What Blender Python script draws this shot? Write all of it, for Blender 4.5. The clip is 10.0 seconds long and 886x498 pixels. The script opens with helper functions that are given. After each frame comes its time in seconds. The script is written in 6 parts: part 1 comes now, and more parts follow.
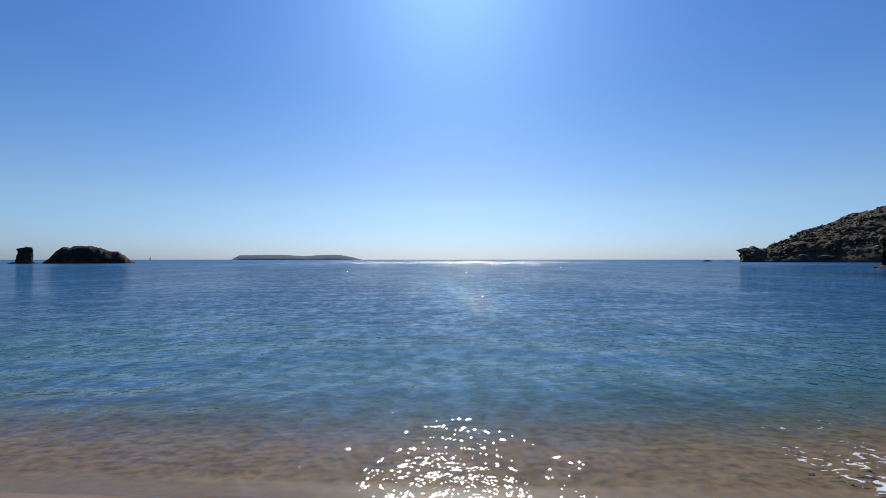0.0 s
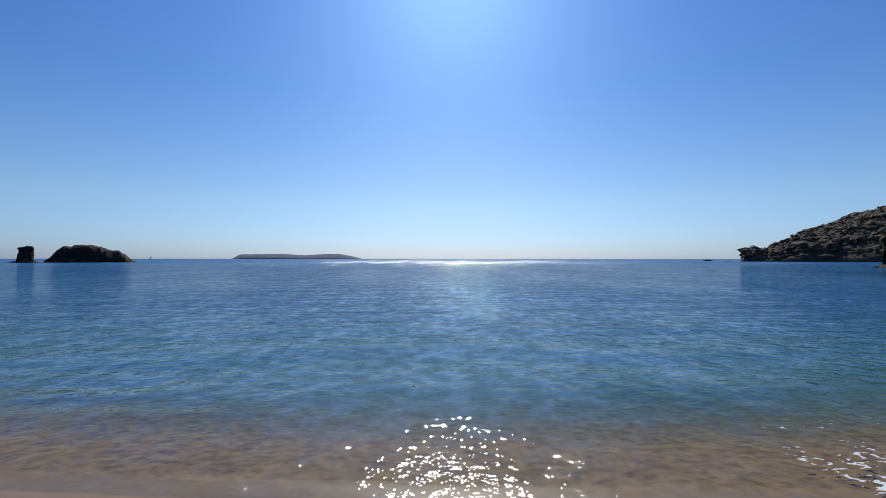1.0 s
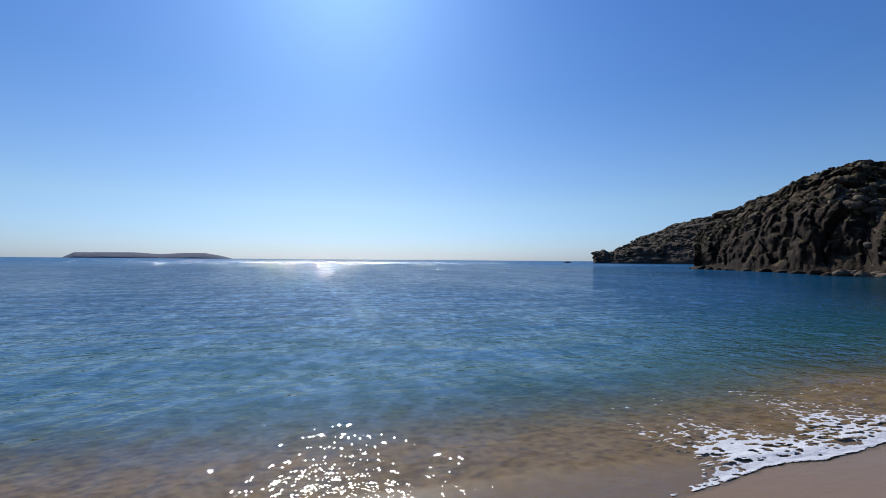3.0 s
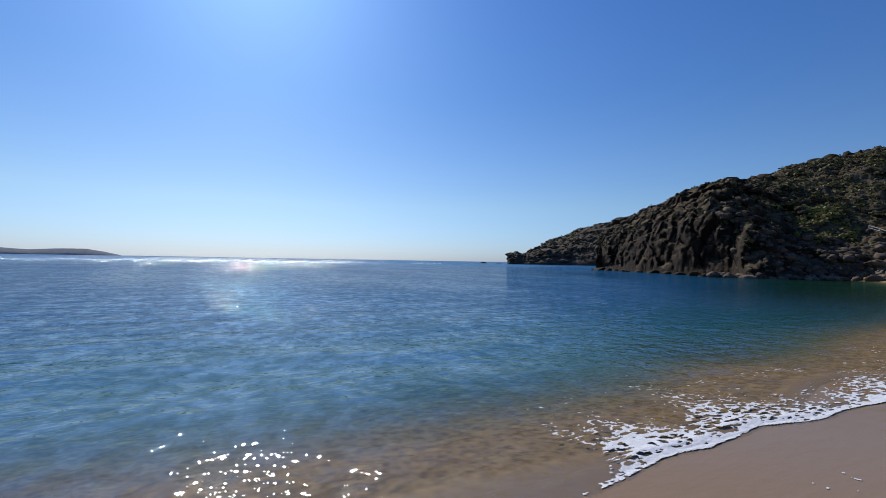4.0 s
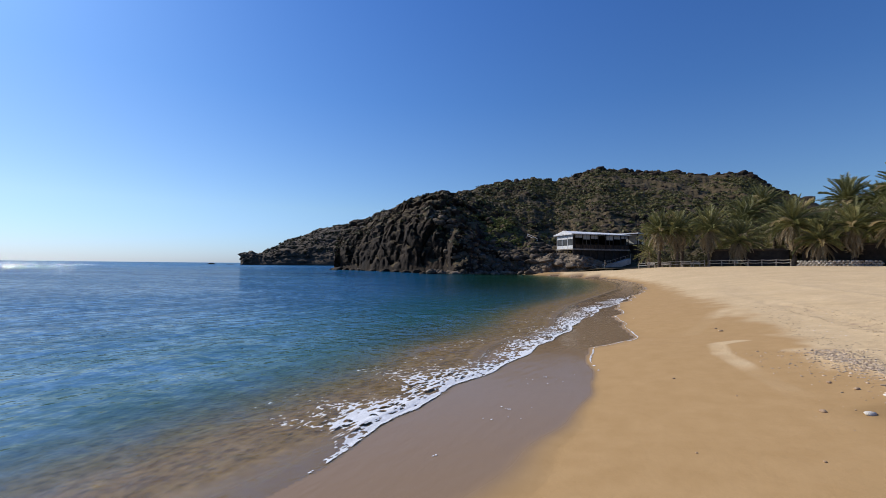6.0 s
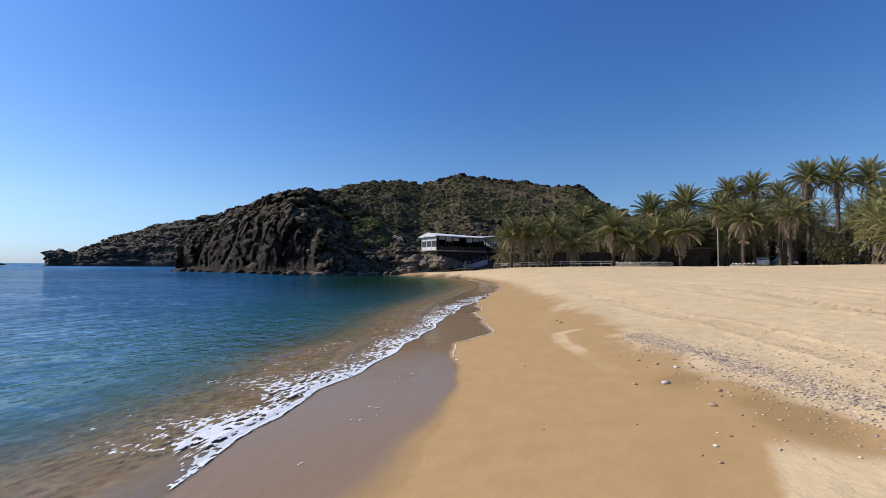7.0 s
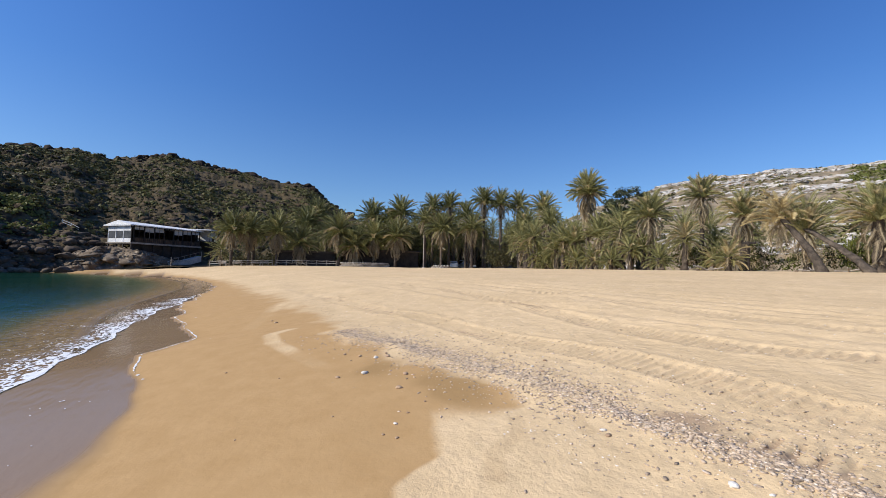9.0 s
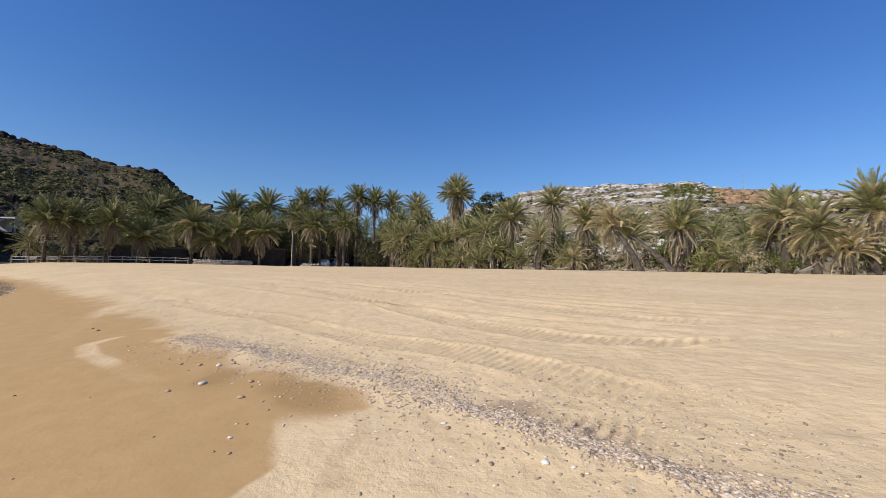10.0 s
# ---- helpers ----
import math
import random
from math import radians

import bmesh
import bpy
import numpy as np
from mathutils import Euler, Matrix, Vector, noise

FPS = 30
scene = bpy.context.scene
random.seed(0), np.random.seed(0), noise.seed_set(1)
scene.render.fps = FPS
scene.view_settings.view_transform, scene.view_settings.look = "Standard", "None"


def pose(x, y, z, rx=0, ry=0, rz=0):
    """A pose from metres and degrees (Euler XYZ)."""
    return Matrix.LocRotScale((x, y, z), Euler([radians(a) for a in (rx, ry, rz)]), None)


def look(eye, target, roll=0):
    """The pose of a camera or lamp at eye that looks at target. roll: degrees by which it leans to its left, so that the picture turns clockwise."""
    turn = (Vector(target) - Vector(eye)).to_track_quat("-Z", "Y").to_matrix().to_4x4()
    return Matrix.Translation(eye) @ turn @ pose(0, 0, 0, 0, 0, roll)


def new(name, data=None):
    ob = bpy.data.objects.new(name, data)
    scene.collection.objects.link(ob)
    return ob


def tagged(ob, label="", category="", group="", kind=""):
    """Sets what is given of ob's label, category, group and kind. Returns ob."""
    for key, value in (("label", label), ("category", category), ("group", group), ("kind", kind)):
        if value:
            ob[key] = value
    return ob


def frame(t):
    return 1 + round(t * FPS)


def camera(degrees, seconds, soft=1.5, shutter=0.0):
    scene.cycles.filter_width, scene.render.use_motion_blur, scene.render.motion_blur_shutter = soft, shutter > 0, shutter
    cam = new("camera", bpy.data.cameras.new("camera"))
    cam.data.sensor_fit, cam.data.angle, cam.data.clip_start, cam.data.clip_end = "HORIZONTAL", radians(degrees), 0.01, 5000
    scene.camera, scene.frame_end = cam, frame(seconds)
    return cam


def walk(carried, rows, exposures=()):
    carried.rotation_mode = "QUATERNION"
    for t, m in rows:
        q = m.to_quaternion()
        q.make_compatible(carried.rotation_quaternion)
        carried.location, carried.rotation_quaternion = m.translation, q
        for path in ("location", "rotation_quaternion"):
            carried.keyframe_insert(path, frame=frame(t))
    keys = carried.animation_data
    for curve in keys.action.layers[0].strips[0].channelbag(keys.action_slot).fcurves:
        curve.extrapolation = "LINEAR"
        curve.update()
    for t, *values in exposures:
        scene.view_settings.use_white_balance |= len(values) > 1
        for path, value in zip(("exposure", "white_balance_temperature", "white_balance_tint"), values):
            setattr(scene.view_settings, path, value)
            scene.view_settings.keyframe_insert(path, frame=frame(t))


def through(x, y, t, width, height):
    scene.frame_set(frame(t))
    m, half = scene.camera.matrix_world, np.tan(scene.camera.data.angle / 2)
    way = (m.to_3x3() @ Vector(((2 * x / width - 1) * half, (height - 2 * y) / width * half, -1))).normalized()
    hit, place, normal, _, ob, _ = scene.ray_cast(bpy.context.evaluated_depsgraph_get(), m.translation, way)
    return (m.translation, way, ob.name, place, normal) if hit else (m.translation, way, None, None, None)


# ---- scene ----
cam = camera(91.0, 10.0, soft=0.5)
PATH = [
    (0, pose(0.00, 0.00, 2.05, 91.38, -0.00, 0.00)),
    (0.5, pose(0.00, 0.00, 2.05, 91.31, -0.09, 0.08)),
    (1, pose(0.00, 0.00, 2.05, 91.28, -0.04, 0.06)),
    (1.5, pose(0.00, 0.00, 2.05, 91.31, -0.09, -0.17)),
    (2, pose(0.00, 0.00, 2.05, 91.37, -0.09, -2.60)),
    (2.5, pose(-0.01, 0.01, 2.03, 91.46, -0.12, -9.76)),
    (4, pose(0.03, 0.25, 2.10, 91.55, -0.99, -25.92)),
    (4.5, pose(0.01, 0.07, 2.09, 91.72, -0.79, -35.16)),
    (5, pose(0.02, -0.06, 2.08, 91.63, -0.75, -42.73)),
    (6.5, pose(0.00, 0.13, 1.95, 92.27, -0.47, -68.10)),
    (7, pose(-0.03, 0.12, 1.96, 92.32, -0.51, -76.77)),
    (7.5, pose(-0.04, 0.08, 1.96, 92.44, -0.67, -85.12)),
    (8, pose(-0.02, 0.05, 1.95, 92.51, -1.20, -92.69)),
    (8.5, pose(0.06, -0.02, 1.92, 92.72, -1.54, -100.66)),
    (9, pose(0.04, -0.11, 1.94, 92.87, -1.47, -111.53)),
    (9.5, pose(-0.02, -0.20, 1.95, 92.83, -1.26, -122.03)),
    (10, pose(-0.05, -0.32, 1.96, 93.13, -1.57, -127.96)),
]
walk(cam, PATH, ((0, -0.35), (2.5, -0.33), (5, -0.28), (6.5, -0.05), (7.5, 0.08), (9, 0.16), (10, 0.04)))

# ---- world, sun ----
SUN_AZ, SUN_EL = 1.5, 38.0
world = bpy.data.worlds.new("sky")
scene.world = world
world.use_nodes = True
wt = world.node_tree
sky = wt.nodes.new("ShaderNodeTexSky")
sky.sky_type = "NISHITA"
sky.sun_disc = False
sky.sun_elevation, sky.sun_rotation = radians(SUN_EL), radians(SUN_AZ)
sky.altitude, sky.air_density, sky.dust_density, sky.ozone_density = 0, 1.0, 0.6, 3.0
# clear dry air: bluer than the plain model, and pale rather than yellow at the horizon
up = wt.nodes.new("ShaderNodeSeparateXYZ")
wt.links.new(wt.nodes.new("ShaderNodeTexCoord").outputs["Generated"], up.inputs[0])
air = wt.nodes.new("ShaderNodeValToRGB")
AIR = ((0.0, (0.53, 0.73, 1.24)), (0.05, (0.57, 0.77, 1.16)), (0.12, (0.64, 0.82, 1.04)), (0.35, (0.44, 0.735, 1.13)), (1.0, (0.27, 0.67, 1.42)))
for k in range(3):
    air.color_ramp.elements.new(0.3 + 0.2 * k)
for e, (p, c) in zip(air.color_ramp.elements, AIR):
    e.position, e.color = p, (*c, 1)
wt.links.new(up.outputs[2], air.inputs[0])
tint = wt.nodes.new("ShaderNodeMix")
tint.data_type, tint.blend_type = "RGBA", "MULTIPLY"
tint.inputs[0].default_value = 1.0
wt.links.new(sky.outputs[0], tint.inputs[6])
wt.links.new(air.outputs[0], tint.inputs[7])
wt.links.new(tint.outputs[2], wt.nodes["Background"].inputs[0])
wt.nodes["Background"].inputs[1].default_value = 0.116
sun = new("sun", bpy.data.lights.new("sun", "SUN"))
sun.data.energy, sun.data.angle, sun.data.color = 5.0, radians(0.5), (1.0, 0.95, 0.87)
sun.matrix_world = look((0, 0, 50), (-50 * math.sin(radians(SUN_AZ)) * math.cos(radians(SUN_EL)), -50 * math.cos(radians(SUN_AZ)) * math.cos(radians(SUN_EL)), 50 - 50 * math.sin(radians(SUN_EL))))

# ---- materials ----
def nodes_of(name):
    m = bpy.data.materials.new(name)
    m.use_nodes = True
    nt = m.node_tree
    return m, nt, nt.nodes["Principled BSDF"]


def add(nt, kind, **vals):
    n = nt.nodes.new(kind)
    for k, v in vals.items():
        n.inputs[k].default_value = v
    return n


def noise_node(nt, scale, detail=4.0, rough=0.6, vec=None):
    n = add(nt, "ShaderNodeTexNoise", Scale=scale, Detail=detail, Roughness=rough)
    if vec is None:
        vec = nt.nodes.new("ShaderNodeNewGeometry").outputs["Position"]
    nt.links.new(vec, n.inputs["Vector"])
    return n.outputs["Fac"]


def ramp(nt, fac, stops):
    r = nt.nodes.new("ShaderNodeValToRGB")
    el = r.color_ramp.elements
    while len(el) < len(stops):
        el.new(0.5)
    for e, (p, c) in zip(el, stops):
        e.position, e.color = p, (*c, 1)
    nt.links.new(fac, r.inputs[0])
    return r.outputs[0]


def mix(nt, fac, a, b, blend="MIX"):
    n = nt.nodes.new("ShaderNodeMix")
    n.data_type, n.blend_type = "RGBA", blend
    for sock, v in ((n.inputs[0], fac), (n.inputs[6], a), (n.inputs[7], b)):
        if isinstance(v, (int, float)):
            sock.default_value = v
        elif isinstance(v, tuple):
            sock.default_value = (*v, 1)
        else:
            nt.links.new(v, sock)
    return n.outputs[2]


def calc(nt, op, a, b=0.0, c=None):
    n = nt.nodes.new("ShaderNodeMath")
    n.operation = op
    for sock, v in zip(n.inputs, (a, b) if c is None else (a, b, c)):
        if isinstance(v, (int, float)):
            sock.default_value = v
        else:
            nt.links.new(v, sock)
    return n.outputs[0]


def step(nt, v, lo, hi):
    n = nt.nodes.new("ShaderNodeMapRange")
    n.interpolation_type = "SMOOTHSTEP"
    nt.links.new(v, n.inputs[0])
    n.inputs[1].default_value, n.inputs[2].default_value = lo, hi
    return n.outputs[0]


def attr(nt, name):
    a = nt.nodes.new("ShaderNodeAttribute")
    a.attribute_name = name
    return a.outputs["Fac"]


def bump(nt, height, strength, dist, chain=None):
    b = add(nt, "ShaderNodeBump", Strength=strength, Distance=dist)
    nt.links.new(height, b.inputs["Height"])
    if chain is not None:
        nt.links.new(chain, b.inputs["Normal"])
    return b.outputs[0]


def surface(name, dark, light, scale, rough=0.85, relief=0.02, accent=None, fine=8.0, metal=0.0, spread=0.15, each=0.0):
    """A rough natural surface: two-scale colour change, grain relief and a change from piece to piece."""
    m, nt, bs = nodes_of(name)
    big = noise_node(nt, scale, 5.0)
    small = noise_node(nt, scale * fine, 4.0)
    col = ramp(nt, big, [(0.32, dark), (0.68, light)])
    if accent:
        col = mix(nt, step(nt, noise_node(nt, scale * 2.3, 3.0), 0.56, 0.68), col, accent)
    col = mix(nt, 0.55, col, ramp(nt, small, [(0.3, (0.45, 0.45, 0.45)), (0.7, (1, 1, 1))]), "MULTIPLY")
    info = nt.nodes.new("ShaderNodeObjectInfo")
    hsv = nt.nodes.new("ShaderNodeHueSaturation")
    value = calc(nt, "MULTIPLY_ADD", info.outputs["Random"], spread * 2, 1 - spread)
    if each:
        lot = nt.nodes.new("ShaderNodeNewGeometry").outputs["Random Per Island"]
        value = calc(nt, "MULTIPLY", value, calc(nt, "MULTIPLY_ADD", lot, each * 2, 1 - each))
    nt.links.new(value, hsv.inputs["Value"])
    nt.links.new(col, hsv.inputs["Color"])
    nt.links.new(hsv.outputs[0], bs.inputs["Base Color"])
    bs.inputs["Roughness"].default_value = rough
    bs.inputs["Metallic"].default_value = metal
    bs.inputs["Specular IOR Level"].default_value = 0.3
    n1 = bump(nt, big, 0.6, relief * 4)
    nt.links.new(bump(nt, small, 0.7, relief, n1), bs.inputs["Normal"])
    return m


def leafy(name, dark, light, tip=None, through=0.25, gloss=0.3):
    """Leaves: colour changes from clump to clump and from leaf to leaf, with some light coming through."""
    m, nt, bs = nodes_of(name)
    geo = nt.nodes.new("ShaderNodeNewGeometry")
    info = nt.nodes.new("ShaderNodeObjectInfo")
    r = calc(nt, "MULTIPLY_ADD", geo.outputs["Random Per Island"], 0.55, calc(nt, "MULTIPLY", info.outputs["Random"], 0.45))
    stops = [(0.05, dark), (0.75, light)] + ([(1.0, tip)] if tip else [])
    col = ramp(nt, r, stops)
    col = mix(nt, 0.35, col, ramp(nt, noise_node(nt, 0.6, 3.0), [(0.3, (0.5, 0.5, 0.5)), (0.7, (1, 1, 1))]), "MULTIPLY")
    nt.links.new(col, bs.inputs["Base Color"])
    bs.inputs["Roughness"].default_value = 0.55
    bs.inputs["Specular IOR Level"].default_value = gloss
    tr = nt.nodes.new("ShaderNodeBsdfTranslucent")
    nt.links.new(col, tr.inputs["Color"])
    mx = nt.nodes.new("ShaderNodeMixShader")
    mx.inputs[0].default_value = through
    nt.links.new(bs.outputs[0], mx.inputs[1])
    nt.links.new(tr.outputs[0], mx.inputs[2])
    nt.links.new(mx.outputs[0], nt.nodes["Material Output"].inputs["Surface"])
    return m


def hillside(name, rock, soil, scale):
    """Bare dark rock on the steep faces, brown soil with dry grass where it lies flatter."""
    m, nt, bs = nodes_of(name)
    geo = nt.nodes.new("ShaderNodeNewGeometry")
    up = nt.nodes.new("ShaderNodeSeparateXYZ")
    nt.links.new(geo.outputs["Normal"], up.inputs[0])
    big, mid, small = noise_node(nt, scale, 5.0), noise_node(nt, scale * 3.1, 5.0), noise_node(nt, scale * 12, 4.0)
    stone = ramp(nt, big, [(0.3, rock[0]), (0.7, rock[1])])
    stone = mix(nt, step(nt, mid, 0.6, 0.74), stone, tuple(c * 2.2 for c in rock[1]))
    earth = ramp(nt, mid, [(0.3, soil[0]), (0.7, soil[1])])
    flat = step(nt, calc(nt, "ADD", up.outputs[2], calc(nt, "MULTIPLY_ADD", mid, 0.5, -0.25)), 0.50, 0.80)
    col = mix(nt, flat, stone, earth)
    col = mix(nt, 0.6, col, ramp(nt, small, [(0.3, (0.4, 0.4, 0.4)), (0.7, (1, 1, 1))]), "MULTIPLY")
    nt.links.new(col, bs.inputs["Base Color"])
    bs.inputs["Roughness"].default_value = 0.93
    bs.inputs["Specular IOR Level"].default_value = 0.2
    n1 = bump(nt, mid, 0.7, 0.7)
    nt.links.new(bump(nt, small, 0.8, 0.16, n1), bs.inputs["Normal"])
    return m


def sand_material():
    m, nt, bs = nodes_of("sand")
    wet, film, tread, deep = attr(nt, "wet"), attr(nt, "film"), attr(nt, "gravel"), attr(nt, "churned_shaded")
    n_big, n_mid, n_fine = noise_node(nt, 0.35, 4.0), noise_node(nt, 3.0, 5.0), noise_node(nt, 55.0, 3.0, 0.7)
    grit = noise_node(nt, 190.0, 2.0, 0.8)
    dry = ramp(nt, n_big, [(0.3, (0.580, 0.422, 0.240)), (0.7, (0.655, 0.485, 0.287))])
    dry = mix(nt, 0.6, dry, ramp(nt, n_mid, [(0.3, (0.80, 0.78, 0.74)), (0.7, (1.05, 1.04, 1.02))]), "MULTIPLY")
    damp = ramp(nt, n_mid, [(0.3, (0.393, 0.243, 0.106)), (0.7, (0.440, 0.279, 0.128))])
    damp = mix(nt, step(nt, calc(nt, "ADD", attr(nt, "soaked"), calc(nt, "MULTIPLY_ADD", n_mid, 0.7, -0.35)), 0.15, 0.8), damp, (0.33, 0.205, 0.088))
    edge = calc(nt, "ADD", wet, calc(nt, "MULTIPLY_ADD", n_mid, 0.3, -0.15))
    col = mix(nt, step(nt, edge, 0.15, 0.85), dry, damp)
    col = mix(nt, calc(nt, "MULTIPLY", attr(nt, "soaked"), calc(nt, "SUBTRACT", 1.0, wet)), col, (0.40, 0.275, 0.145))
    # moist turned-up sand, with the small shadows of ribs painted in as well
    col = mix(nt, step(nt, calc(nt, "ADD", deep, calc(nt, "MULTIPLY_ADD", n_mid, 1.2, -0.6)), 0.3, 0.95), col, (0.40, 0.280, 0.172))
    col = mix(nt, film, col, (0.268, 0.174, 0.092))
    col = mix(nt, attr(nt, "under"), col, mix(nt, 0.75, ramp(nt, n_mid, [(0.3, (0.185, 0.121, 0.058)), (0.7, (0.285, 0.188, 0.092))]), ramp(nt, noise_node(nt, 7.0, 4.0, 0.7), [(0.36, (0.42, 0.42, 0.42)), (0.52, (1, 1, 1)), (0.66, (1.35, 1.35, 1.3))]), "MULTIPLY"))
    vor = add(nt, "ShaderNodeTexVoronoi", Scale=42.0)
    nt.links.new(nt.nodes.new("ShaderNodeNewGeometry").outputs["Position"], vor.inputs["Vector"])
    peb = ramp(nt, vor.outputs["Color"], [(0.1, (0.32, 0.24, 0.16)), (0.5, (0.47, 0.355, 0.235)), (0.9, (0.66, 0.55, 0.42))])
    gfac = step(nt, calc(nt, "ADD", tread, calc(nt, "MULTIPLY_ADD", n_mid, 0.8, -0.4)), 0.4, 0.75)
    col = mix(nt, calc(nt, "MULTIPLY", gfac, 0.65), col, peb)
    col = mix(nt, 0.5, col, ramp(nt, grit, [(0.25, (0.55, 0.53, 0.5)), (0.55, (1, 1, 1)), (0.8, (1.15, 1.15, 1.15))]), "MULTIPLY")
    nt.links.new(col, bs.inputs["Base Color"])
    rough = calc(nt, "MULTIPLY_ADD", film, -0.78, 0.9)
    nt.links.new(calc(nt, "MAXIMUM", rough, 0.06), bs.inputs["Roughness"])
    bs.inputs["IOR"].default_value = 1.33
    nt.links.new(calc(nt, "MULTIPLY_ADD", film, 0.19, 0.15), bs.inputs["Specular IOR Level"])
    dryness = calc(nt, "SUBTRACT", 1.0, calc(nt, "MINIMUM", calc(nt, "ADD", calc(nt, "MULTIPLY", wet, 0.75), film), 1.0))
    b1 = add(nt, "ShaderNodeBump", Distance=0.05)
    nt.links.new(noise_node(nt, 9.0, 5.0), b1.inputs["Height"])
    nt.links.new(calc(nt, "MULTIPLY", dryness, 0.5), b1.inputs["Strength"])
    b2 = add(nt, "ShaderNodeBump", Distance=0.008)
    nt.links.new(n_fine, b2.inputs["Height"])
    nt.links.new(calc(nt, "MULTIPLY_ADD", dryness, 0.6, 0.02), b2.inputs["Strength"])
    nt.links.new(b1.outputs[0], b2.inputs["Normal"])
    b3 = add(nt, "ShaderNodeBump", Distance=0.03)
    wash = nt.nodes.new("ShaderNodeMapping")
    wash.inputs["Scale"].default_value = (1.2, 3.2, 1.0)
    nt.links.new(nt.nodes.new("ShaderNodeNewGeometry").outputs["Position"], wash.inputs["Vector"])
    nt.links.new(noise_node(nt, 2.2, 3.0, 0.55, wash.outputs[0]), b3.inputs["Height"])
    nt.links.new(calc(nt, "MULTIPLY", film, 0.18), b3.inputs["Strength"])
    nt.links.new(b2.outputs[0], b3.inputs["Normal"])
    nt.links.new(b3.outputs[0], bs.inputs["Normal"])
    return m


def sea_material():
    m, nt, bs = nodes_of("sea_water")
    nt.nodes.remove(bs)
    deep = attr(nt, "deep")
    pos = nt.nodes.new("ShaderNodeNewGeometry").outputs["Position"]
    st = nt.nodes.new("ShaderNodeMapping")
    st.inputs["Scale"].default_value = (0.85, 0.8, 1.0)
    nt.links.new(pos, st.inputs["Vector"])
    v = st.outputs[0]
    chop = attr(nt, "chop")
    nrm = bump(nt, calc(nt, "MULTIPLY", noise_node(nt, 0.3, 2.0, 0.5, v), attr(nt, "swell_near")), 0.8, 0.25)
    nrm = bump(nt, calc(nt, "MULTIPLY", noise_node(nt, 1.7, 3.0, 0.6, v), chop), 1.0, 0.21, nrm)
    nrm = bump(nt, calc(nt, "MULTIPLY", noise_node(nt, 5.5, 2.0, 0.55, v), chop), 1.0, 0.085, nrm)
    nrm = bump(nt, calc(nt, "MULTIPLY", noise_node(nt, 15.0, 1.5, 0.5, pos), attr(nt, "ripple")), 0.8, 0.017, nrm)
    clear = nt.nodes.new("ShaderNodeBsdfTransparent")
    nt.links.new(ramp(nt, deep, [(0.0, (0.86, 0.87, 0.84)), (0.3, (0.60, 0.84, 0.80)), (1.0, (0.2, 0.75, 0.8))]), clear.inputs[0])
    body = nt.nodes.new("ShaderNodeBsdfDiffuse")
    patch = ramp(nt, noise_node(nt, 0.02, 3.0), [(0.35, (0.007, 0.065, 0.155)), (0.65, (0.011, 0.094, 0.205))])
    # the headland's dark reflection is painted into the water's own colour
    nt.links.new(mix(nt, step(nt, deep, 0.3, 0.98), mix(nt, attr(nt, "mirrored_headland"), (0.022, 0.150, 0.152), (0.012, 0.036, 0.022)), mix(nt, attr(nt, "mirrored_headland"), patch, (0.005, 0.024, 0.017))), body.inputs[0])
    under = nt.nodes.new("ShaderNodeMixShader")
    nt.links.new(deep, under.inputs[0])
    nt.links.new(clear.outputs[0], under.inputs[1])
    nt.links.new(body.outputs[0], under.inputs[2])
    gl = add(nt, "ShaderNodeBsdfGlossy")
    # open water: short waves too fine to model, in gusts
    gl.distribution = "BECKMANN"
    def gust(along_x, along_y, lo, hi):
        g = nt.nodes.new("ShaderNodeMapping")
        g.inputs["Scale"].default_value = (along_x, along_y, 1.0)
        nt.links.new(pos, g.inputs["Vector"])
        return step(nt, noise_node(nt, 1.0, 0.0, 0.5, g.outputs[0]), lo, hi)
    gusts = calc(nt, "MAXIMUM", gust(0.5, 0.11, 0.66, 0.8), calc(nt, "MAXIMUM", gust(0.22, 0.025, 0.64, 0.8), gust(0.08, 0.006, 0.60, 0.78)))
    rough = calc(nt, "MULTIPLY_ADD", gusts, 0.10, 0.21)
    nt.links.new(calc(nt, "MULTIPLY_ADD", attr(nt, "swell"), rough, calc(nt, "MULTIPLY_ADD", attr(nt, "ripple"), 0.07, 0.06)), gl.inputs["Roughness"])
    nt.links.new(nrm, gl.inputs["Normal"])
    fr = add(nt, "ShaderNodeFresnel", IOR=1.33)
    nt.links.new(nrm, fr.inputs["Normal"])
    # cat's paws: the wind ruffles the water in patches of all sizes
    def ruffle(along_x, along_y, share):
        g = nt.nodes.new("ShaderNodeMapping")
        g.inputs["Scale"].default_value = (along_x, along_y, 1.0)
        nt.links.new(pos, g.inputs["Vector"])
        return calc(nt, "MULTIPLY_ADD", step(nt, noise_node(nt, 1.0, 2.0, 0.6, g.outputs[0]), 0.36, 0.64), share, 1 - share / 2)
    ruffled = calc(nt, "MULTIPLY", ruffle(2.6, 2.2, 0.45), calc(nt, "MULTIPLY", ruffle(0.8, 0.5, 0.3), ruffle(0.12, 0.05, 0.25)))
    top = nt.nodes.new("ShaderNodeMixShader")
    shine = calc(nt, "MINIMUM", calc(nt, "MULTIPLY", fr.outputs[0], calc(nt, "MULTIPLY_ADD", attr(nt, "shoal"), -0.64, 0.72)), 0.40)
    # sky sheen is turned down where the headland's reflection is painted
    nt.links.new(calc(nt, "MULTIPLY", calc(nt, "MULTIPLY", shine, ruffled), calc(nt, "MULTIPLY_ADD", attr(nt, "mirrored_headland"), -0.3, 1.0)), top.inputs[0])
    nt.links.new(under.outputs[0], top.inputs[1])
    nt.links.new(gl.outputs[0], top.inputs[2])
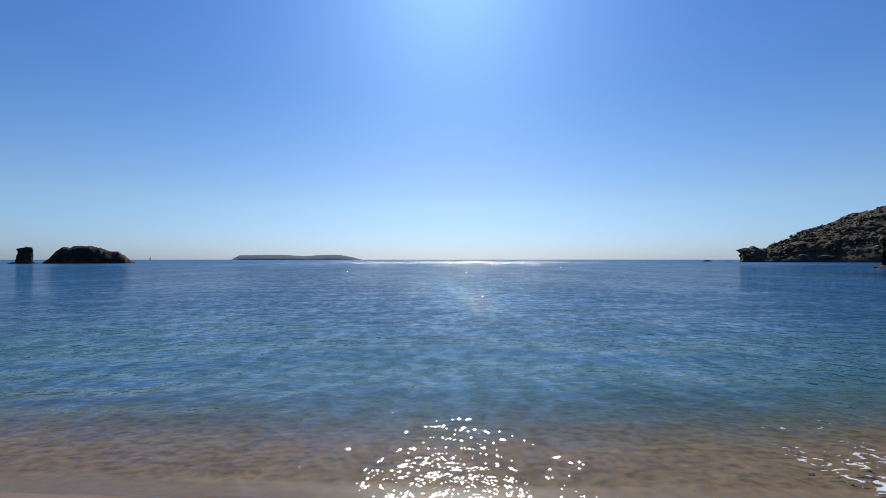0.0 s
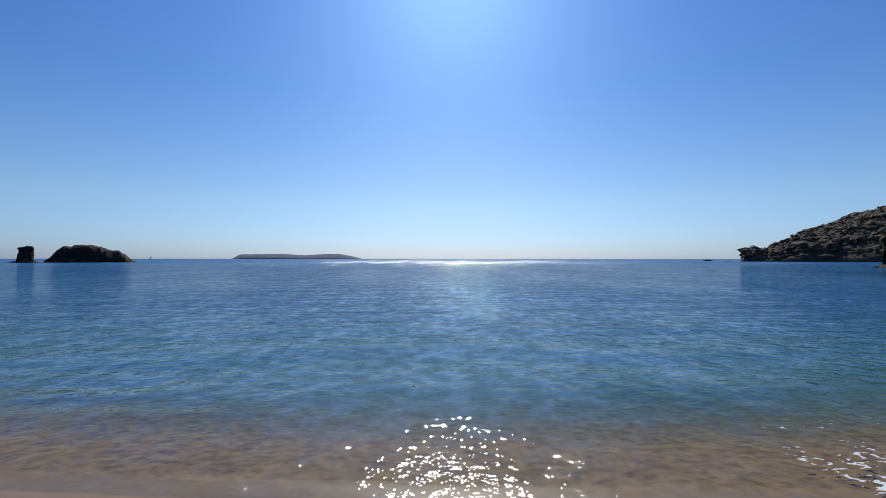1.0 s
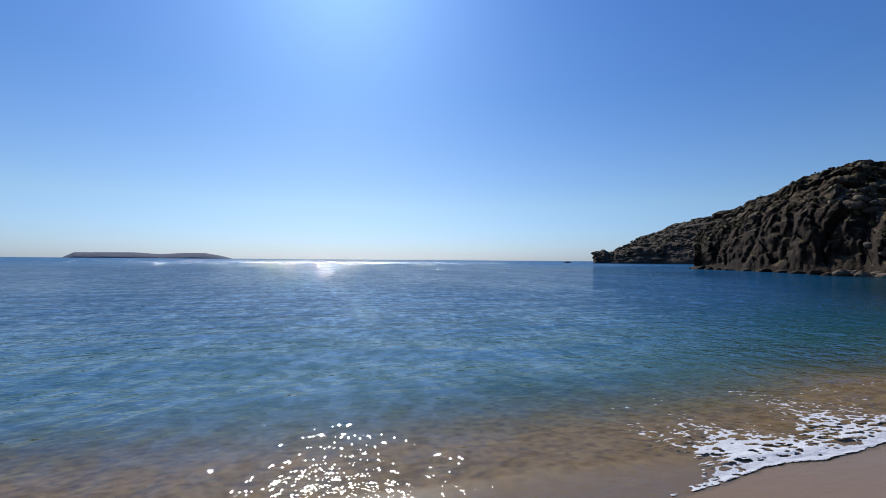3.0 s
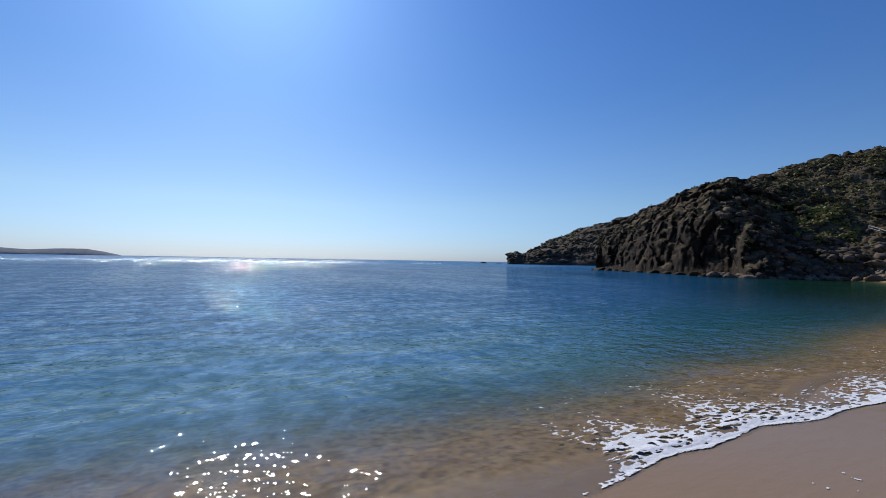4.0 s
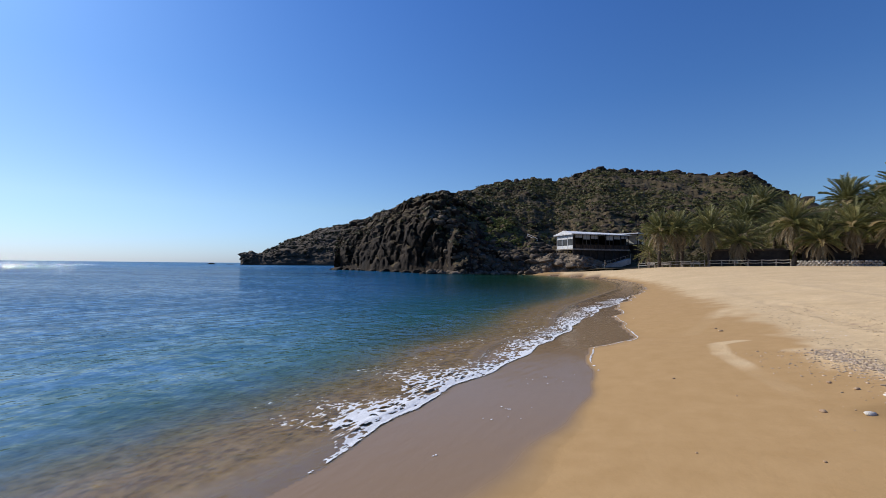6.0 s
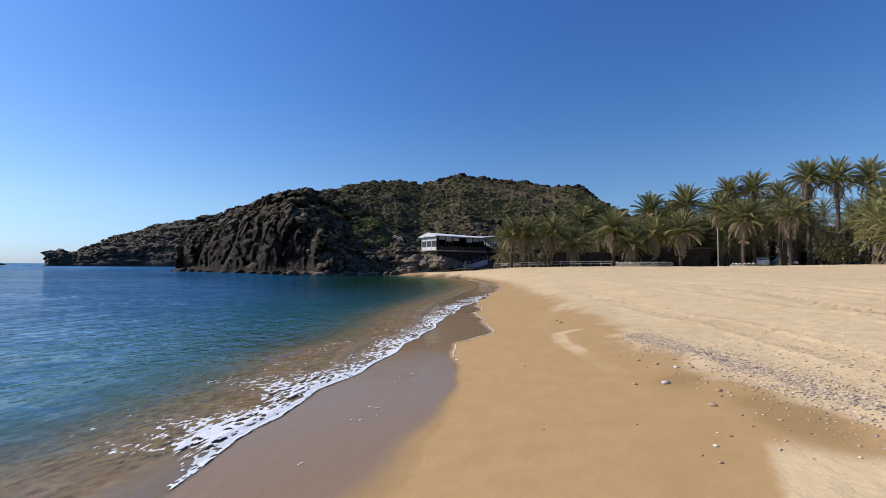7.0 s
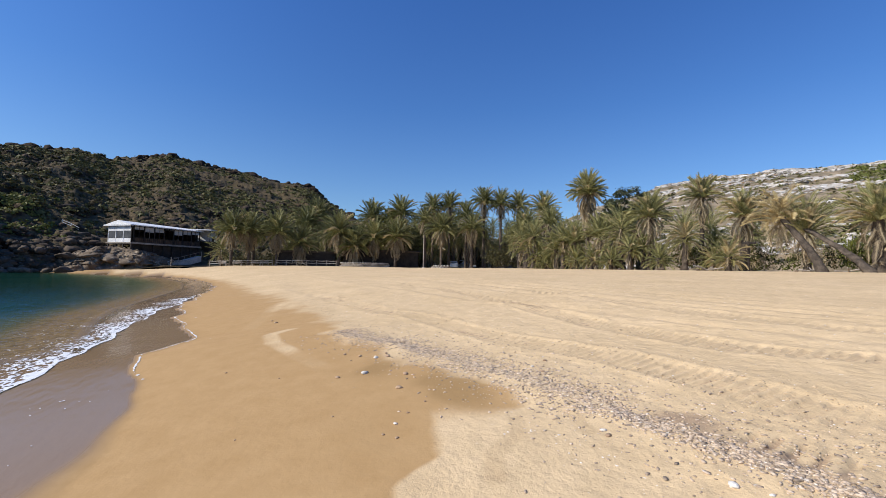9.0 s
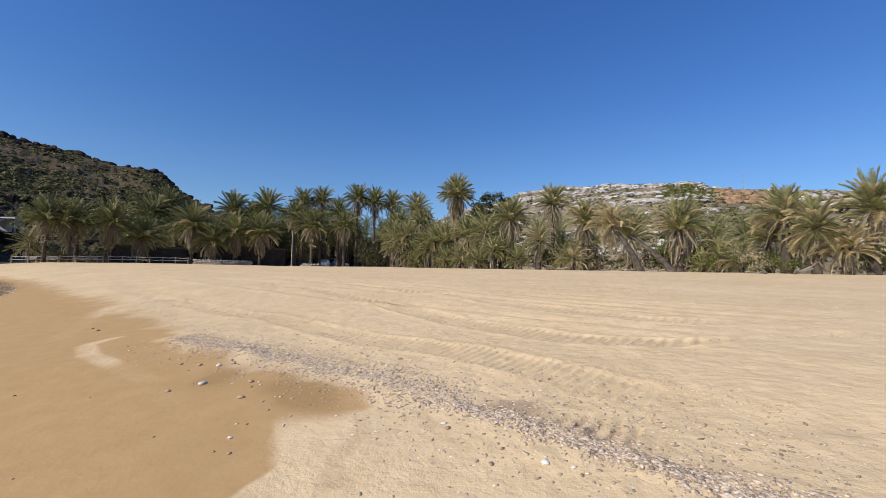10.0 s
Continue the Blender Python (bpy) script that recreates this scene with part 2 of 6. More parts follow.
    nt.links.new(top.outputs[0], nt.nodes["Material Output"].inputs["Surface"])
    return m


SAND, SEA = sand_material(), sea_material()
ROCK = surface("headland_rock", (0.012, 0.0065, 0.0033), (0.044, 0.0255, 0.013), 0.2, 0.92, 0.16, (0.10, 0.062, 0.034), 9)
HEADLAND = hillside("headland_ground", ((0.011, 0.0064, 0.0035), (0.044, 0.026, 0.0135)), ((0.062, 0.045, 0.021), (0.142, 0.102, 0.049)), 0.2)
CAPE_ROCK = surface("cape_rock", (0.030, 0.020, 0.012), (0.095, 0.064, 0.040), 0.06, 0.92, 0.3, (0.16, 0.115, 0.075), 9)
TAN_ROCK = surface("tan_boulder", (0.075, 0.052, 0.032), (0.26, 0.195, 0.13), 0.5, 0.92, 0.05, (0.36, 0.29, 0.205), 7)
OUTCROP = surface("brown_outcrop", (0.025, 0.015, 0.008), (0.088, 0.056, 0.031), 0.4, 0.92, 0.06, (0.165, 0.115, 0.07), 7, each=0.4)
BOULDER = surface("grey_boulder", (0.045, 0.032, 0.021), (0.165, 0.122, 0.082), 0.3, 0.92, 0.05, (0.24, 0.18, 0.122), 7, each=0.35)
LIME = surface("pale_limestone", (0.34, 0.30, 0.25), (0.62, 0.58, 0.52), 0.35, 0.92, 0.08, (0.42, 0.27, 0.15), 8, each=0.25)
OCHRE = surface("ochre_rock", (0.22, 0.125, 0.06), (0.44, 0.28, 0.155), 0.5, 0.92, 0.08, None, 8)
SCRUB_SOIL = surface("scrub_soil", (0.12, 0.092, 0.05), (0.32, 0.245, 0.155), 0.25, 0.95, 0.06, (0.08, 0.085, 0.035), 9)
# the blue haze of distance is mixed into this rock colour
FAR = surface("hazy_island_rock", (0.085, 0.115, 0.16), (0.125, 0.155, 0.20), 0.01, 0.95, 0.5)
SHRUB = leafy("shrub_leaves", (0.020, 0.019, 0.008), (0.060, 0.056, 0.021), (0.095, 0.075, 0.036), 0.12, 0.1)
SHRUB_OLIVE = leafy("olive_shrub_leaves", (0.062, 0.059, 0.021), (0.185, 0.168, 0.062), (0.26, 0.215, 0.105), 0.15, 0.1)
SHRUB_JUNIPER = leafy("juniper_leaves", (0.030, 0.036, 0.018), (0.085, 0.095, 0.048), (0.12, 0.12, 0.065), 0.12, 0.1)
SHRUB_BRIGHT = leafy("bright_shrub_leaves", (0.050, 0.062, 0.014), (0.150, 0.160, 0.036), (0.21, 0.195, 0.07), 0.2, 0.1)
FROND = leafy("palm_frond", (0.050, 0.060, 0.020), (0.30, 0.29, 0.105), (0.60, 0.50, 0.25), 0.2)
# palm_frond again with stronger sunlight put into its colours
FROND_SUNLIT = leafy("sunny_palm_frond", (0.095, 0.105, 0.038), (0.44, 0.41, 0.165), (0.74, 0.62, 0.34), 0.3)
FROND_GOLD = leafy("golden_palm_frond", (0.34, 0.265, 0.12), (0.64, 0.51, 0.27), (0.78, 0.66, 0.42), 0.3)
DEAD = leafy("dry_palm_frond", (0.22, 0.165, 0.095), (0.50, 0.40, 0.25), (0.68, 0.56, 0.38), 0.2)
BARK = surface("palm_bark", (0.045, 0.034, 0.025), (0.145, 0.112, 0.082), 3.0, 0.95, 0.03, None, 6)

# ---- helpers for shapes ----
def fbm(x, y, octaves=4, seed=0, ridged=False):
    """Smooth layered noise of the plan, about -1 to 1."""
    x, y = np.asarray(x, float), np.asarray(y, float)
    out, amp, total = np.zeros(np.broadcast(x, y).shape), 1.0, 0.0
    for o in range(octaves):
        xi, yi = np.floor(x), np.floor(y)
        fx, fy = x - xi, y - yi
        fx, fy = fx * fx * (3 - 2 * fx), fy * fy * (3 - 2 * fy)
        def lattice(a, b):
            s = np.sin(a * 127.1 + b * 311.7 + (seed + o) * 74.7) * 43758.5453
            return s - np.floor(s)
        v = (lattice(xi, yi) * (1 - fx) + lattice(xi + 1, yi) * fx) * (1 - fy) + (lattice(xi, yi + 1) * (1 - fx) + lattice(xi + 1, yi + 1) * fx) * fy
        v = v * 2 - 1
        out, total = out + amp * ((1 - 2 * np.abs(v)) if ridged else v), total + amp
        x, y, amp = x * 2.03 + 5.1, y * 2.03 + 1.7, amp * 0.5
    return out / total


def smooth(v, lo, hi):
    s = np.clip((np.asarray(v, float) - lo) / (hi - lo), 0, 1)
    return s * s * (3 - 2 * s)


def polar(az, d):
    return d * math.sin(radians(az)), d * math.cos(radians(az))


def make_mesh(name, verts, faces, mat, flat=False):
    me = bpy.data.meshes.new(name)
    verts, faces = np.asarray(verts, np.float32), np.asarray(faces, np.int32)
    me.vertices.add(len(verts))
    me.vertices.foreach_set("co", verts.ravel())
    n = faces.shape[1]
    me.loops.add(faces.size)
    me.loops.foreach_set("vertex_index", faces.ravel())
    me.polygons.add(len(faces))
    me.polygons.foreach_set("loop_start", np.arange(0, faces.size, n, dtype=np.int32))
    me.update(calc_edges=True)
    me.validate()
    me.polygons.foreach_set("use_smooth", np.full(len(me.polygons), not flat))
    me.materials.append(mat)
    return me


def grid_faces(n, m, wrap=False):
    i, j = np.meshgrid(np.arange(n - 1), np.arange(m if wrap else m - 1), indexing="ij")
    k = (j + 1) % m
    return np.stack([i * m + j, (i + 1) * m + j, (i + 1) * m + k, i * m + k], -1).reshape(-1, 4)


def put_attr(me, name, values):
    a = me.attributes.new(name, "FLOAT", "POINT")
    a.data.foreach_set("value", np.asarray(values, np.float32).ravel())


# ---- the lie of the land ----
SHORE_X = [-400, -120, -40, -10, 0, 4, 6, 7.6, 9.5, 10.5, 12, 13.5, 17.3, 22, 30, 40, 52, 66, 78, 88, 98, 140]
SHORE_Y = [160, 30, 6, 2.0, 1.4, 1.3, 1.33, 1.55, 2.15, 2.2, 1.75, 1.8, 2.75, 3.5, 3.75, 4.1, 5.9, 10.5, 17.5, 27, 40, 120]


def shore_line(x):
    return np.interp(x, SHORE_X, SHORE_Y)


def shore(x):
    """Where the last wash of the waves ends."""
    return shore_line(x) + (0.10 * np.sin(x * 0.85 + 0.6) + 0.10 * np.sin(x * 1.9)) * smooth(x, 9, 14) + 0.035 * np.sin(x * 4.3 + 1)


GRAVEL_X = [0.5, 1.24, 1.66, 2.2, 2.93, 4.0, 4.8, 5.92, 7.35, 8.73, 10.5, 22]
GRAVEL_Y = [-3.4, -3.2, -3.15, -3.15, -3.08, -3.0, -2.87, -2.65, -2.3, -1.7, -1.5, -1.0]
# the middle lines of the ruts left by vehicles
CRAWL_X, CRAWL_Y = [1.6, 2.4, 3.0, 3.8, 4.9, 5.6, 6.6, 8.6, 9.8, 13.2, 19.8, 45], [-4.4, -4.42, -4.45, -4.45, -4.4, -4.22, -3.95, -3.68, -3.55, -3.0, -1.77, 1.2]
SECOND_X, SECOND_Y = [1.2, 2.04, 2.83, 4.1, 5.2, 6.6, 9.0, 13.3, 19.2, 45], [-8.9, -7.7, -6.5, -6.0, -5.97, -5.91, -6.12, -6.67, -6.7, -5.4]


def lie(x, y):
    """Height of sand and seabed."""
    s = shore(x) - y
    reach = 14 - 5 * smooth(x, 45, 75)
    up = 0.1 + 2.25 * (1 - np.exp(-np.maximum(s, 0) / reach)) + 0.32 * smooth(s, 18, 36) * (1 - smooth(x, 50, 72))
    up = 0.1 + (up - 0.1) * (1 - 0.6 * smooth(x, 80, 94))
    # the scallops of the wash do not reach out over the seabed
    hold = np.exp(np.minimum(s, 0) / 0.4)
    sd = np.minimum(s * hold + (shore_line(x) - y) * (1 - hold), 0)
    down = 0.1 + 0.045 * sd - 0.10 * np.maximum(-sd - 2.6, 0)
    down = np.where(down < -3, -3 - 5 * (1 - np.exp((down + 3) / 5)), down)
    return np.where(s > 0, up, down)


def track(x, y, line, wide, gap, slant):
    """Ribs left by a crawler across its way: height and mask."""
    yc = np.interp(x, *line)
    mask = np.exp(-((y - yc) / wide) ** 6)
    wave = 0.5 + 0.5 * np.sin((x + slant * (y - yc) + 0.06 * fbm(x * 1.5, y * 1.5, 2, 15)) * 2 * np.pi / gap)
    return mask * (wave ** 1.6 * 1.5 - 0.6), mask


TRACKS = (((CRAWL_X, CRAWL_Y), 0.31, 0.145, 0.1, 0.030), ((SECOND_X, SECOND_Y), 0.32, 0.16, 0.15, 0.024), ((SECOND_X, [v - 2.2 for v in SECOND_Y]), 0.32, 0.17, 0.2, 0.02))


def along(x, y, pts, wide):
    """Nearness to a crooked line: 1 on it, 0 further off than its width."""
    best = np.full(np.broadcast(x, y).shape, 9.0)
    for (x0, y0), (x1, y1) in zip(pts, pts[1:]):
        t = np.clip(((x - x0) * (x1 - x0) + (y - y0) * (y1 - y0)) / ((x1 - x0) ** 2 + (y1 - y0) ** 2), 0, 1)
        best = np.minimum(best, np.hypot(x - x0 - t * (x1 - x0), y - y0 - t * (y1 - y0)))
    return 1 - smooth(best / wide, 0.35, 1.0)


def gouges(x, y):
    """Short cuts beside the gravel, where a blade bit into the sand."""
    mask = np.exp(-(((x - 1.95) / 0.42) ** 2 + ((y + 3.52) / 0.2) ** 2) ** 2)
    return mask * (0.5 + 0.5 * np.sin((x + 0.25 * y) * 2 * np.pi / 0.15)) ** 2


def sand_detail(x, y):
    s = shore(x) - y
    dry = smooth(s, 3.0, 4.6)
    z = 0.02 * fbm(x * 1.3, y * 1.3, 4, 3) * dry + 0.05 * fbm(x * 0.12, y * 0.5, 3, 9) * dry + 0.012 * fbm(x * 6, y * 6, 3, 12) * dry
    near = (1 - smooth(np.hypot(x, y), 22, 40)) * smooth(x, 1.2, 2.6)
    for line, wide, gap, slant, depth in TRACKS:
        rib, mask = track(x, y, line, wide, gap, slant)
        z = z + near * (rib * depth - 0.014 * mask) * np.clip(0.7 + 0.7 * fbm(x * 0.7, y * 0.7, 2, 5), 0.1, 1.3)
        edge = np.interp(x, *line)
        z = z + near * 0.02 * (np.exp(-((y - edge - wide - 0.07) / 0.08) ** 2) + np.exp(-((y - edge + wide + 0.07) / 0.08) ** 2)) * (0.6 + 0.8 * fbm(x * 2, y * 2, 2, 17))
    for offset in (-7.1, -8.6, -9.5, -10.7, -11.8, -12.9, -14.0, -15.6, -17.5, -19.0, -21.0, -24.0):
        yc = offset + 0.10 * (x - 5) + 0.5 * np.sin(x * 0.11 + offset)
        here = smooth(x, 1, 6) * (1 - smooth(x, 40, 62))
        z = z - 0.05 * np.exp(-((y - yc) / 0.16) ** 2) * here * (0.5 + 0.6 * fbm(x * 0.4, y, 2, 6)) + 0.03 * np.exp(-((y - yc - 0.35) / 0.2) ** 2) * here
    ridge = np.exp(-((y - np.interp(x, GRAVEL_X, GRAVEL_Y)) / 0.35) ** 2) * smooth(x, 0, 1) * (1 - smooth(x, 9, 12))
    return z + ridge * (0.025 + 0.02 * fbm(x * 5, y * 5, 2, 8)) - 0.03 * gouges(x, y)


def build_ground():
    r = np.concatenate([[0.02], np.geomspace(0.9, 2.0, 30), np.geomspace(2.03, 4.2, 110), np.geomspace(4.22, 7.6, 190), np.geomspace(7.64, 12, 80), np.geomspace(12.1, 70, 110), np.geomspace(74, 6000, 50)])
    a = np.radians(np.concatenate([np.arange(-62, 70, 0.8), np.arange(70, 104, 0.4), np.arange(104, 122, 0.24), np.arange(122, 160, 0.17), np.arange(160, 180, 0.5), np.arange(180, 297, 4.5)]))
    rr, aa = np.meshgrid(r, a, indexing="ij")
    x, y = rr * np.sin(aa), rr * np.cos(aa)
    s = shore(x) - y
    z = lie(x, y) + sand_detail(x, y)
    z = z + 0.02 * fbm(x * 0.9, y * 2.2, 3, 14) * smooth(-s, 2.5, 5) * (1 - smooth(rr, 15, 30))
    me = make_mesh("ground", np.stack([x, y, z], -1).reshape(-1, 3), grid_faces(len(r), len(a), True), SAND)
    damp_end = np.interp(x, [-50, 0, 3.0, 3.8, 4.3, 5.2, 6.2, 7.5, 8.7, 11.5, 14, 18, 25, 32, 45, 52, 66, 78, 88], [0, -0.5, -1.0, -2.45, -2.6, -2.4, -2.1, -1.75, -1.45, -1.5, -1.2, -0.7, 0.6, 1.5, 3.2, 4.8, 9.4, 16.6, 26.2])
    # a smooth dry sheet of sand lies in the damp part, and two dry licks on it
    blur = 0.16 + 0.085 * np.clip(x - 4, 0, 20)
    soak = smooth((y - damp_end + (0.22 + 0.05 * np.clip(x - 4, 0, 12)) * fbm(x * 1.6, y * 1.6, 4, 2)) / blur, -1.0, 1.0)
    rag = 0.22 * fbm(x * 1.7, y * 1.7, 5, 27)
    sheet = smooth(np.interp(-y, [0.9, 1.2, 1.4, 1.65, 1.9, 2.14, 2.46, 3.0], [1.9, 2.77, 3.41, 4.12, 4.06, 3.9, 3.7, 3.6]) - x + rag, -0.36, 0.36) * smooth(-y + rag, 0.85, 1.3)
    soak = soak * (1 - 0.8 * sheet)
    lick = along(x, y, ((10.8, -0.6), (10.3, -0.15), (9.3, -0.2), (8.3, -0.5), (7.0, -0.85), (5.8, -1.05)), 0.26) * (0.85 + 0.5 * fbm(x * 2, y * 2, 3, 19))
    lick = np.maximum(0.75 * lick * (0.35 + 0.65 * smooth(x, 6.5, 9.5)), 0.3 * along(x, y, ((17.0, -0.3), (14.5, 0.0), (12.6, 0.35)), 0.4))
    put_attr(me, "wet", np.clip(soak - 0.95 * np.clip(lick, 0, 1), 0, 1))
    soaked = np.exp(-(((x - 4.9) / 0.9) ** 2 + ((y + 2.15) / 0.35) ** 2)) + 0.7 * np.exp(-(((x - 6.3) / 0.8) ** 2 + ((y + 1.6) / 0.45) ** 2)) + 0.45 * np.exp(-(((x - 3.6) / 1.1) ** 2 + ((y + 0.9) / 0.45) ** 2)) + 0.5 * np.exp(-((y - shore(x) + 0.1) / 0.35) ** 2) * smooth(x, 9, 11)
    soaked = soaked + 0.4 * along(x, y, ((3.55, -2.25), (3.3, -2.1), (3.05, -1.75), (2.75, -1.6)), 0.12) + 0.3 * along(x, y, ((3.4, -2.75), (3.0, -2.6)), 0.1)
    put_attr(me, "soaked", np.clip(soaked * (0.8 + 0.9 * fbm(x * 1.5, y * 1.5, 3, 22)), 0, 1) * (s > 0))
    put_attr(me, "film", smooth(-s, 0.0, 0.10 + 0.5 * np.exp(-((x - 3) / 2.5) ** 2)) * smooth(z, -0.04, 0.01))
    put_attr(me, "under", 1 - smooth(z, -0.04, 0.01))
    band = y - np.interp(x, GRAVEL_X, GRAVEL_Y)
    put_attr(me, "gravel", np.exp(-(band / (0.16 + 0.012 * x)) ** 2) * smooth(x, 0.2, 1.2) * (1 - smooth(x, 8, 10)) * 0.66)
    churn_shade = 0.75 * np.exp(-((band + 0.1) / 0.22) ** 2) * (1 - smooth(x, 2.6, 4.0)) * smooth(x, 0.4, 1.2) + 0.9 * gouges(x, y)
    churn_shade = churn_shade + np.exp(-(((x - 2.75) / 0.35) ** 2 + ((y + 3.45) / 0.2) ** 2)) + 0.8 * np.exp(-(((x - 1.45) / 0.25) ** 2 + ((y + 4.1) / 0.1) ** 2))
    for line, wide, gap, slant, depth in TRACKS:
        rib, mask = track(x, y, line, wide, gap, slant)
        yc = np.interp(x, *line)
        # rib troughs darker: moist sand and their painted shadow together
        churn_shade = churn_shade + np.clip(0.25 * mask - rib, 0, 1) * 34 * depth * (1 - smooth(rr, 18, 30)) * smooth(x, 1.4, 2.4) * (0.7 + 0.6 * fbm(x * 0.8, y * 0.8, 2, 16))
        churn_shade = churn_shade + 25 * depth * np.exp(-((y - yc - 0.2 * np.sin(x)) / 0.12) ** 2) * smooth(x, 5.5, 8) * (1 - smooth(x, 11, 24)) * smooth(fbm(x * 0.9, y * 3, 3, 24), -0.2, 0.4)
    for offset in (-7.1, -9.5, -11.8, -14.0):
        churn_shade = churn_shade + 0.5 * np.exp(-((y - offset - 0.10 * (x - 5) - 0.5 * np.sin(x * 0.11 + offset)) / 0.2) ** 2) * smooth(x, 1, 6) * (1 - smooth(x, 14, 26))
    put_attr(me, "churned_shaded", np.clip(churn_shade * 0.8, 0, 1) * (s > 0))
    return tagged(new("ground", me), "golden sand beach, damp near the water, with crawler tracks", "beach", kind="structure")


FRONT_X = [-60, -10, 0, 3.8, 6, 10.5, 13.7, 20, 23, 30, 43, 52, 70]
FRONT_Y = [11, 2.6, 2.9, 3.45, 3.5, 3.4, 3.65, 3.95, 3.75, 4.0, 4.6, 6.2, 13]


def wave_line(x):
    """The front of the last wave running up the beach."""
    return np.interp(x, FRONT_X, FRONT_Y) + 0.06 * np.sin(x * 1.3) + 0.05 * np.sin(x * 3.1 + 1) + 0.04 * fbm(x * 3, x * 0, 3, 44)


def run_up(x, off):
    """The low swelling just behind the front."""
    return 0.035 * np.exp(-((off - 0.12) / 0.16) ** 2) * smooth(x, 0.5, 4) * (1 - smooth(x, 20, 32)) + 0.02 * np.exp(-((off - 1.5) / 0.35) ** 2) * smooth(x, 0.5, 4)


def build_sea():
    r = np.concatenate([np.geomspace(1.6, 60, 330), np.geomspace(62, 5200, 90)])
    a = np.radians(np.concatenate([np.arange(-100, -55, 3.0), np.arange(-55, 92, 0.32), np.arange(92, 125, 3.0)]))
    rr, aa = np.meshgrid(r, a, indexing="ij")
    x, y = rr * np.sin(aa), rr * np.cos(aa)
    bed = lie(x, y)
    fade = 1 - smooth(rr, 14, 45)
    off = y - wave_line(x)
    lull = smooth(off, -0.2, 2.5) * smooth(y - shore(x), 1.0, 4.0)
    z = fade * lull * (0.014 * np.sin(6.0 * (y + 0.25 * fbm(x * 0.3, y * 0.3, 2, 1) * 4)) * smooth(fbm(x * 0.15, y * 0.3, 2, 4), -0.2, 0.5)
                       + 0.016 * np.sin(2.1 * (y - 0.12 * x) + 2 * fbm(x * 0.2, y * 0.2, 2, 2)) + 0.010 * fbm(x * 2.2, y * 4.0, 3, 7))
    z = z + run_up(x, off)
    front = (1 - smooth(off, 0.0, 0.3)) * (np.abs(x) < 60)
    z = z * (1 - front) + (np.minimum(bed, 0.03) + 0.003) * front
    z = np.maximum(z, -0.05)
    faces = grid_faces(len(r), len(a))
    dry = ((bed > 0.03) | ((off < -0.02) & (np.abs(x) < 60))).reshape(-1)
    faces = faces[~dry[faces].all(1)]
    me = make_mesh("sea", np.stack([x, y, z], -1).reshape(-1, 3), faces, SEA)
    put_attr(me, "deep", 1 - np.exp(-1.15 * np.maximum(z - bed - 0.22, 0)))
    calm = 1 - 0.8 * smooth(x, 22, 60) * (1 - smooth(y, 60, 130))
    put_attr(me, "chop", (0.26 + 0.2 * (1 - smooth(off, 0.5, 3))) * calm + 0.3 * calm * smooth(rr, 6, 25) + 0.5 * calm * smooth(rr, 40, 120))
    # mask of the painted headland reflection, set by azimuth
    put_attr(me, "mirrored_headland", smooth(np.degrees(aa) + 0 * rr, 48, 66) * smooth(rr, 10, 40))
    put_attr(me, "shoal", 1 - smooth(off, 0.5, 8))
    put_attr(me, "ripple", 0.15 + 0.85 * (1 - smooth(off, 0.3, 3.5)))
    put_attr(me, "swell", smooth(rr, 80, 320))
    put_attr(me, "swell_near", smooth(rr, 10, 60) * calm)
    return tagged(new("sea", me), "clear blue sea, turquoise over the sandy shallows", "sea", kind="structure")


build_ground()
build_sea()


